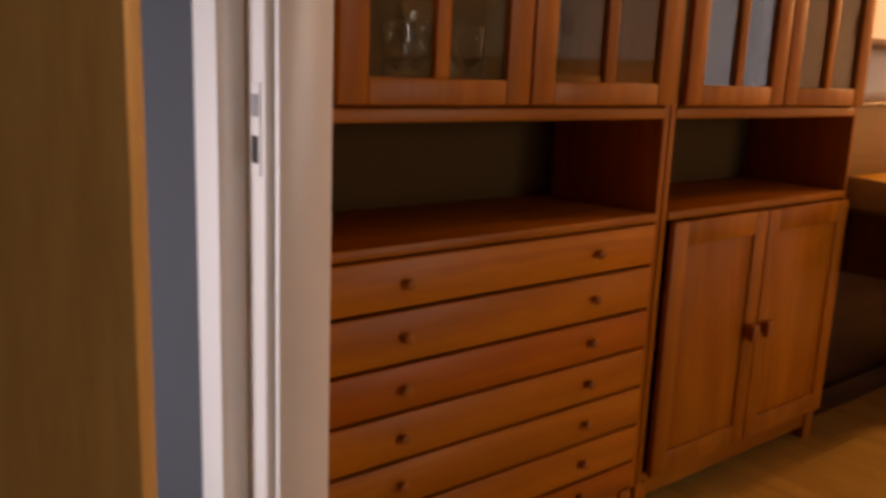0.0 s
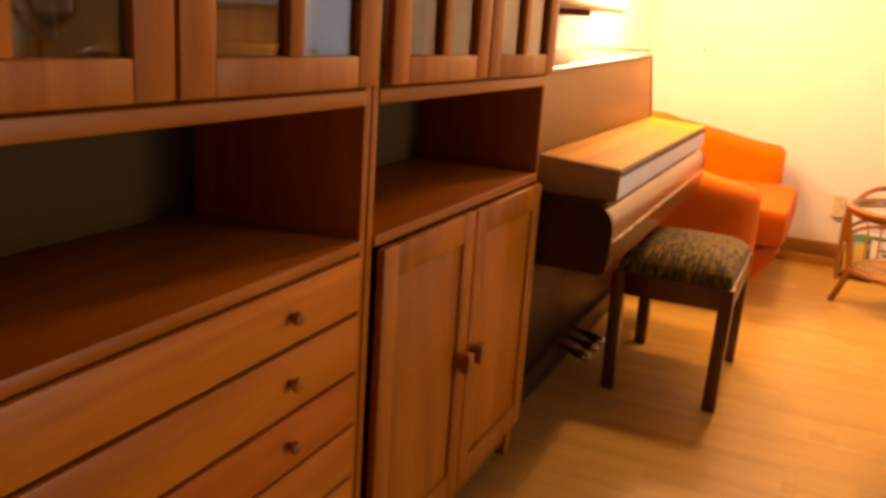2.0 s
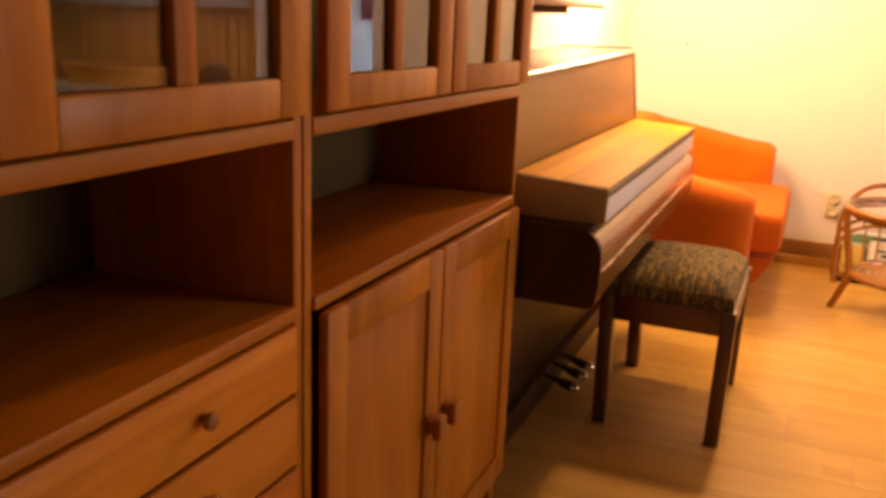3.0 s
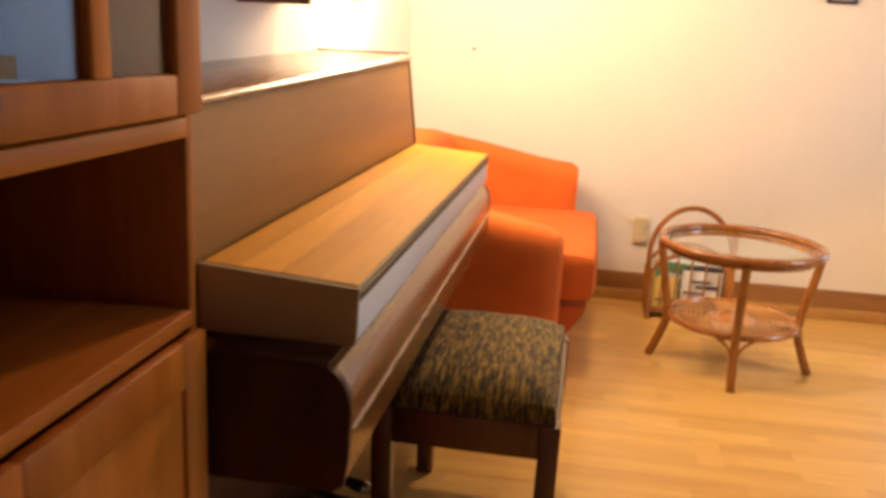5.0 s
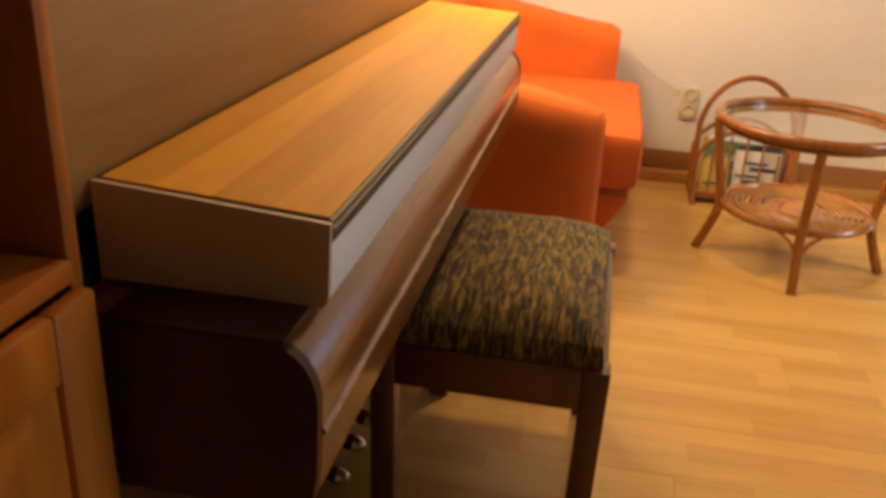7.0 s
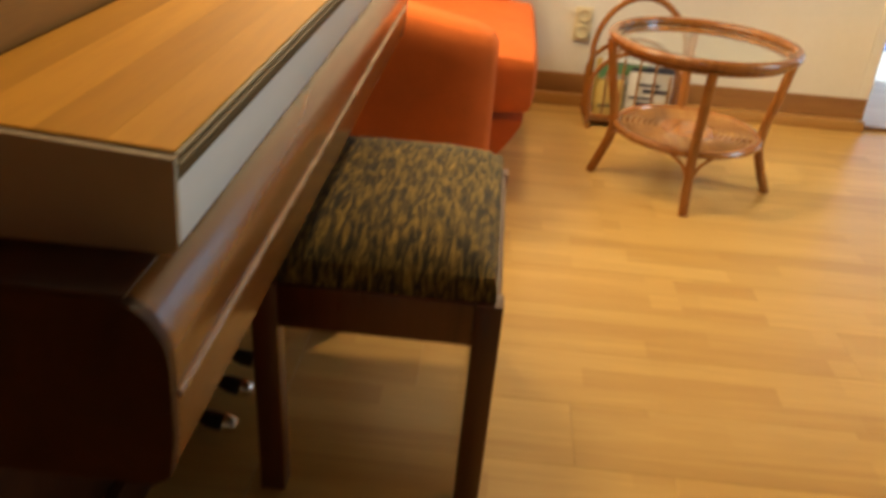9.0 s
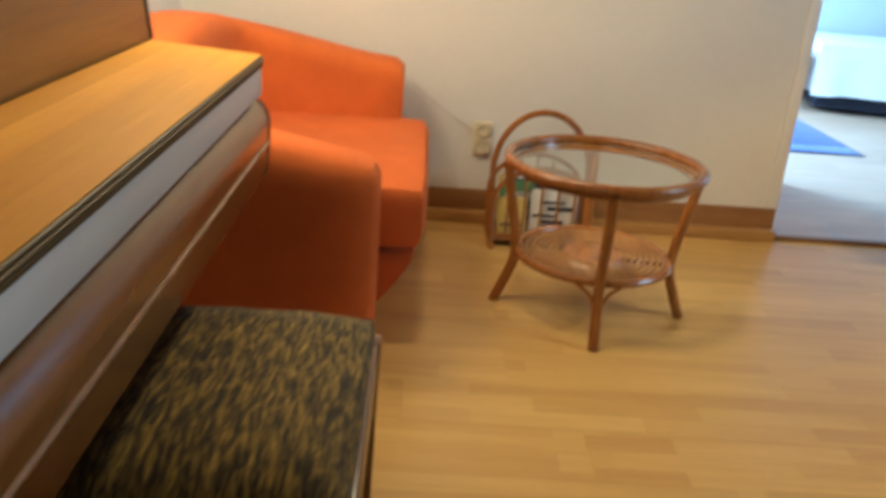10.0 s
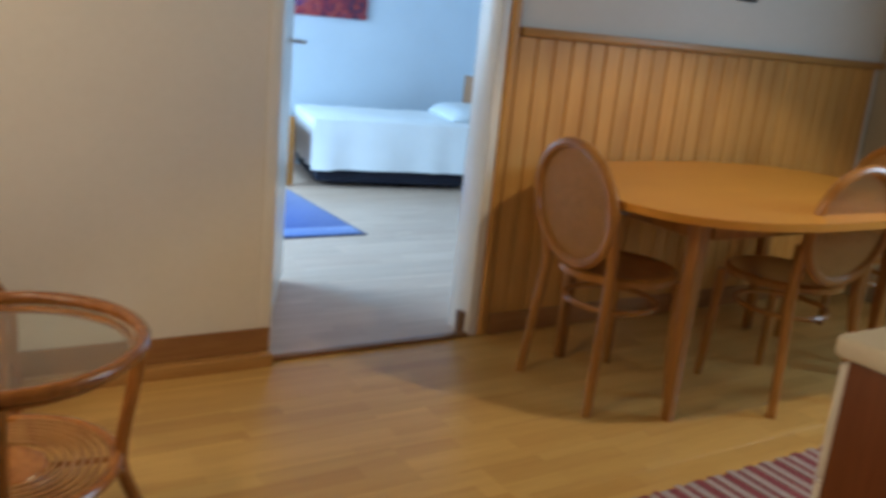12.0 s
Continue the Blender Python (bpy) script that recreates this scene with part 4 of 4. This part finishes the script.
for sy in (-1, 1):
    part("apron", boxed(DX - 0.258, DX + 0.258, DY + sy * 0.54 - 0.011, DY + sy * 0.54 + 0.011, 0.617, 0.6875, bevel=0.002), BEECH, dining)


def chair():
    """Bentwood chair, front towards +y, standing round its own origin."""
    c = thing("dining_chair", (0, 0, 0), "bentwood dining chair with an oval cane back and round seat", "chair", "chairs round the dining table")
    seat_r = 0.205
    oval = [(0.195 * math.cos(t), -0.20 - 0.05 * (math.sin(t) + 1) * 0.5, 0.665 + 0.198 * math.sin(t)) for t in (2 * math.pi * k / 40 for k in range(40))]
    part("back_hoop", tube(bmesh.new(), oval, 0.018, 8, True), BEECH, c)
    fan = bmesh.new()
    inner = [fan.verts.new((0.182 * math.cos(t), -0.20 - 0.05 * (math.sin(t) + 1) * 0.5 + 0.012 * 0, 0.665 + 0.185 * math.sin(t))) for t in (2 * math.pi * k / 40 for k in range(40))]
    fan.faces.new(inner)
    ext = bmesh.ops.extrude_face_region(fan, geom=fan.faces[:])
    bmesh.ops.translate(fan, vec=(0, 0.003, 0), verts=[g for g in ext["geom"] if isinstance(g, bmesh.types.BMVert)])
    part("cane_back", fan, CANE, c, "woven cane in the oval back", flat=True)
    part("seat_rim", lathe(bmesh.new(), [(seat_r - 0.02, 0), (seat_r, 0.006), (seat_r, 0.026), (seat_r - 0.012, 0.034), (seat_r - 0.03, 0.030), (0.01, 0.026)], (0, 0.0, 0.418), 40), BEECH, c)
    for s in (-1, 1):
        part("back_leg", tube(bmesh.new(), smooth([(s * 0.195, -0.215, 0), (s * 0.180, -0.195, 0.22), (s * 0.168, -0.175, 0.43), (s * 0.182, -0.195, 0.56), (s * 0.196, -0.222, 0.66)], 5), [0.016] * 6 + [0.0185] * 15, 8), BEECH, c)
        part("front_leg", tube(bmesh.new(), [(s * 0.165, 0.165, 0), (s * 0.15, 0.145, 0.42)], [0.0145, 0.020], 8), BEECH, c)
    hoop = [(0.158 * math.cos(t), 0.158 * math.sin(t) - 0.012, 0.325) for t in (2 * math.pi * k / 36 for k in range(36))]
    part("leg_hoop", tube(bmesh.new(), hoop, 0.010, 7, True), BEECH, c)
    return c


first = chair()
first.matrix_world = pose(5.385, -0.995, 0, 0, 0, 178)
copy_thing(first, pose(5.165, -1.60, 0, 0, 0, -93))
copy_thing(first, pose(5.37, -2.32, 0, 0, 0, 3))

# kitchen unit whose end stands by the dining corner
unit = thing("kitchen_unit", (3.6, -1.2, 0), "kitchen base unit with cream fronts and a red-brown side", "kitchen cabinet")
part("carcass", boxed(3.31, 3.882, -2.60, 0.066, 0.09, 0.832, bevel=0.002), KITCHEN_WOOD, unit)
part("plinth", boxed(3.33, 3.83, -2.58, 0.055, 0.0, 0.089), KITCHEN_WOOD, unit)
for k in range(5):
    y1 = 0.064 - k * 0.533
    f = part("cabinet_front", boxed(3.8825, 3.895, y1 - 0.528, y1, 0.10, 0.66, bevel=0.003), CREAM, unit, "cream cabinet door")
    part("handle", tube(bmesh.new(), [(3.895, y1 - 0.10, 0.62), (3.905, y1 - 0.11, 0.62), (3.905, y1 - 0.21, 0.62), (3.895, y1 - 0.22, 0.62)], 0.005, 6), STEEL, f)
    f = part("drawer_front", boxed(3.8825, 3.895, y1 - 0.528, y1, 0.665, 0.825, bevel=0.003), CREAM, unit, "cream drawer front")
    part("handle", tube(bmesh.new(), [(3.895, y1 - 0.21, 0.745), (3.905, y1 - 0.22, 0.745), (3.905, y1 - 0.30, 0.745), (3.895, y1 - 0.31, 0.745)], 0.005, 6), STEEL, f)
solid("worktop", boxed(3.29, 3.902, -2.62, 0.075, 0.833, 0.863, bevel=0.008), WORKTOP, "pale laminate worktop on the kitchen unit", "worktop")

# striped rag rug
rug = thing("striped_rug", (4.40, -1.5, 0), "red and pale striped rag rug on the laminate floor", "rug")
y = -0.46
k = 0
while y > -2.5:
    w = (0.034, 0.026, 0.018, 0.030)[k % 4]
    bm = boxed(4.06, 4.745 + 0.006 * math.sin(k * 2.3), y - w, y - 0.0006, 0.0004, 0.0075 + 0.0008 * (k % 2), bevel=0.002, seg=1)
    part("stripe", bm, RED_STRIPE if k % 2 == 0 else PALE_STRIPE, rug)
    y -= w
    k += 1

# ---- bedroom ----
bed = thing("bed", (9.1, -2.1, 0), "low bed with a white cover and a wooden headboard", "bed")
# slab that fills the gap under the cover with its shade
part("base", padded(8.70, 9.52, -2.73, -1.41, 0.03, 0.25, 0.02), BED_GAP_SHADE, bed, "dark slab drawn for the shade under the bed")
bm = boxed(8.655, 9.545, -2.745, -1.375, 0.135, 0.495)
bmesh.ops.subdivide_edges(bm, edges=bm.edges, cuts=22, use_grid_fill=True)
for v in bm.verts:
    k = (v.co.z - 0.135) / 0.36
    if k < 0.97:
        fold = 0.009 * (1 - k) * math.sin(v.co.y * 21 + 2 * math.sin(v.co.y * 5)) + 0.004 * (1 - k) * math.sin(v.co.y * 53)
        if v.co.x < 8.70:
            v.co.x += fold - 0.02 * (1 - k)
            v.co.z -= 0.0 if v.co.y < -1.5 else 0.01 * (1 - k)
        if v.co.y > -1.42:
            v.co.y += 0.016 * (1 - k) * math.sin(v.co.x * 25)
    else:
        v.co.z += 0.012 * noise.noise(v.co * 4) - 0.02 * max(abs(v.co.x - 9.1) / 0.445, abs(v.co.y + 2.06) / 0.685) ** 10
part("cover", bm, WHITE_CLOTH, bed, "loose white cover hanging in folds")
part("headboard", boxed(8.66, 9.545, -2.79, -2.75, 0.05, 0.80, bevel=0.012), BEECH, bed, "wooden headboard")
for lx in (8.68, 9.48):
    part("footboard_post", boxed(lx, lx + 0.05, -1.255, -1.205, 0.0, 0.48, bevel=0.01), BEECH, bed)
part("footboard", boxed(8.731, 9.479, -1.243, -1.217, 0.12, 0.46, bevel=0.008), BEECH, bed, "wooden footboard")
bed.matrix_world = pose(9.04, -2.1, 0, 0, 0, -13)
pillow = solid("pillow", padded(8.78, 9.42, -2.84, -2.40, 0.488, 0.605, 0.055, lambda x, y: -0.25 * (abs((x - 9.1) / 0.32) ** 4 + abs((y + 2.62) / 0.22) ** 4) * 0.2), GREY_CLOTH, "soft pale grey pillow on the bed", "pillow")
pillow.matrix_world = pose(pillow.location.x - 0.20, pillow.location.y + 0.02, pillow.location.z, 0, 0, -13)
pic = thing("canvas_picture", (BX, -1.7, 1.15), "dark red abstract canvas on the bedroom wall", "picture")
part("canvas", boxed(BX - 0.03, BX - 0.001, -2.06, -1.36, 1.155, 1.70, bevel=0.004), PRINT, pic)
blue = thing("blue_rug", (8.2, -0.6, 0), "blue bedroom rug with a pale band and dark border", "rug")
part("border", boxed(7.48, 9.0, -1.10, 0.2, 0.0004, 0.007, bevel=0.002), BLUE_DARK, blue)
part("band", boxed(7.505, 7.66, -1.078, 0.178, 0.0072, 0.0095, bevel=0.001), BLUE_PALE, blue)
part("field", boxed(7.661, 8.975, -1.078, 0.178, 0.0072, 0.0095, bevel=0.001), BLUE, blue)

# ---- wainscot and floor boards ----
wains = thing("wainscot", (X1, -2.0, 0), "vertical pine boards with a top rail on the dining wall", "wainscot", kind="structure")
part("cap_rail", boxed(X1 - 0.034, X1 - 0.001, Y0 + 0.002, DOOR_R - 0.088, 1.172, 1.205, bevel=0.006), TRIM_PALE, wains, "plain pine cap rail")
part("foot_rail", boxed(X1 - 0.030, X1 - 0.017, Y0 + 0.002, DOOR_R - 0.088, 0.0, 0.09, bevel=0.004), TRIM_OAK, wains, "brown skirting")
width, y, proto = 0.0855, DOOR_R - 0.088, None
while y - width > Y0:
    if proto is None:
        bm = boxed(-0.016, -0.001, -width + 0.0025, -0.0025, 0.001, 1.1715, bevel=0.004, seg=1)
        box(bm, -0.008, -0.0012, -width + 0.0002, -width + 0.0024, 0.001, 1.1715)
        data = bpy.data.meshes.new("board")
        bm.to_mesh(data)
        bm.free()
        data.materials.append(PANEL_PINE)
        proto = data
    ob = new("board", proto)
    ob.parent, ob.location = wains, (0, y + 2.0, 0)
    y -= width


def boards(name, label, x0, x1, y0, y1, material, seed):
    root = thing(name, (0, 0, 0), label, "floor", kind="structure")
    rnd = random.Random(seed)
    meshes = {}
    w, x = 0.195, x0
    while x < x1 - 0.01:
        ww = round(min(w, x1 - x), 4)
        y = y0 - rnd.uniform(0.0, 1.1)
        while y < y1:
            a, b = max(y, y0), min(y + 1.285, y1)
            if b - a > 0.02:
                key = (ww, round(b - a, 3))
                if key not in meshes:
                    bm = boxed(0.0002, ww - 0.0002, 0.0002, key[1] - 0.0002, -0.016, 0.0, bevel=0.0004, seg=1)
                    bmesh.ops.recalc_face_normals(bm, faces=bm.faces)
                    data = bpy.data.meshes.new("floor_board")
                    bm.to_mesh(data)
                    bm.free()
                    data.materials.append(material)
                    meshes[key] = data
                ob = new("floor_board", meshes[key])
                ob.parent, ob.location = root, (x, a, 0)
            y += 1.285
        x += w
    return root


boards("floor", "warm oak laminate floor boards", X0, X1, Y0, 1.914, FLOOR, 3)
boards("floor_alcove", "oak laminate boards under the cupboards and piano", 1.107, X1, 1.9145, Y1, FLOOR, 4)
boards("floor_bedroom", "pale laminate floor boards in the bedroom", X1 + 0.0005, BX, BY0, BY1, FLOOR_BED, 5)
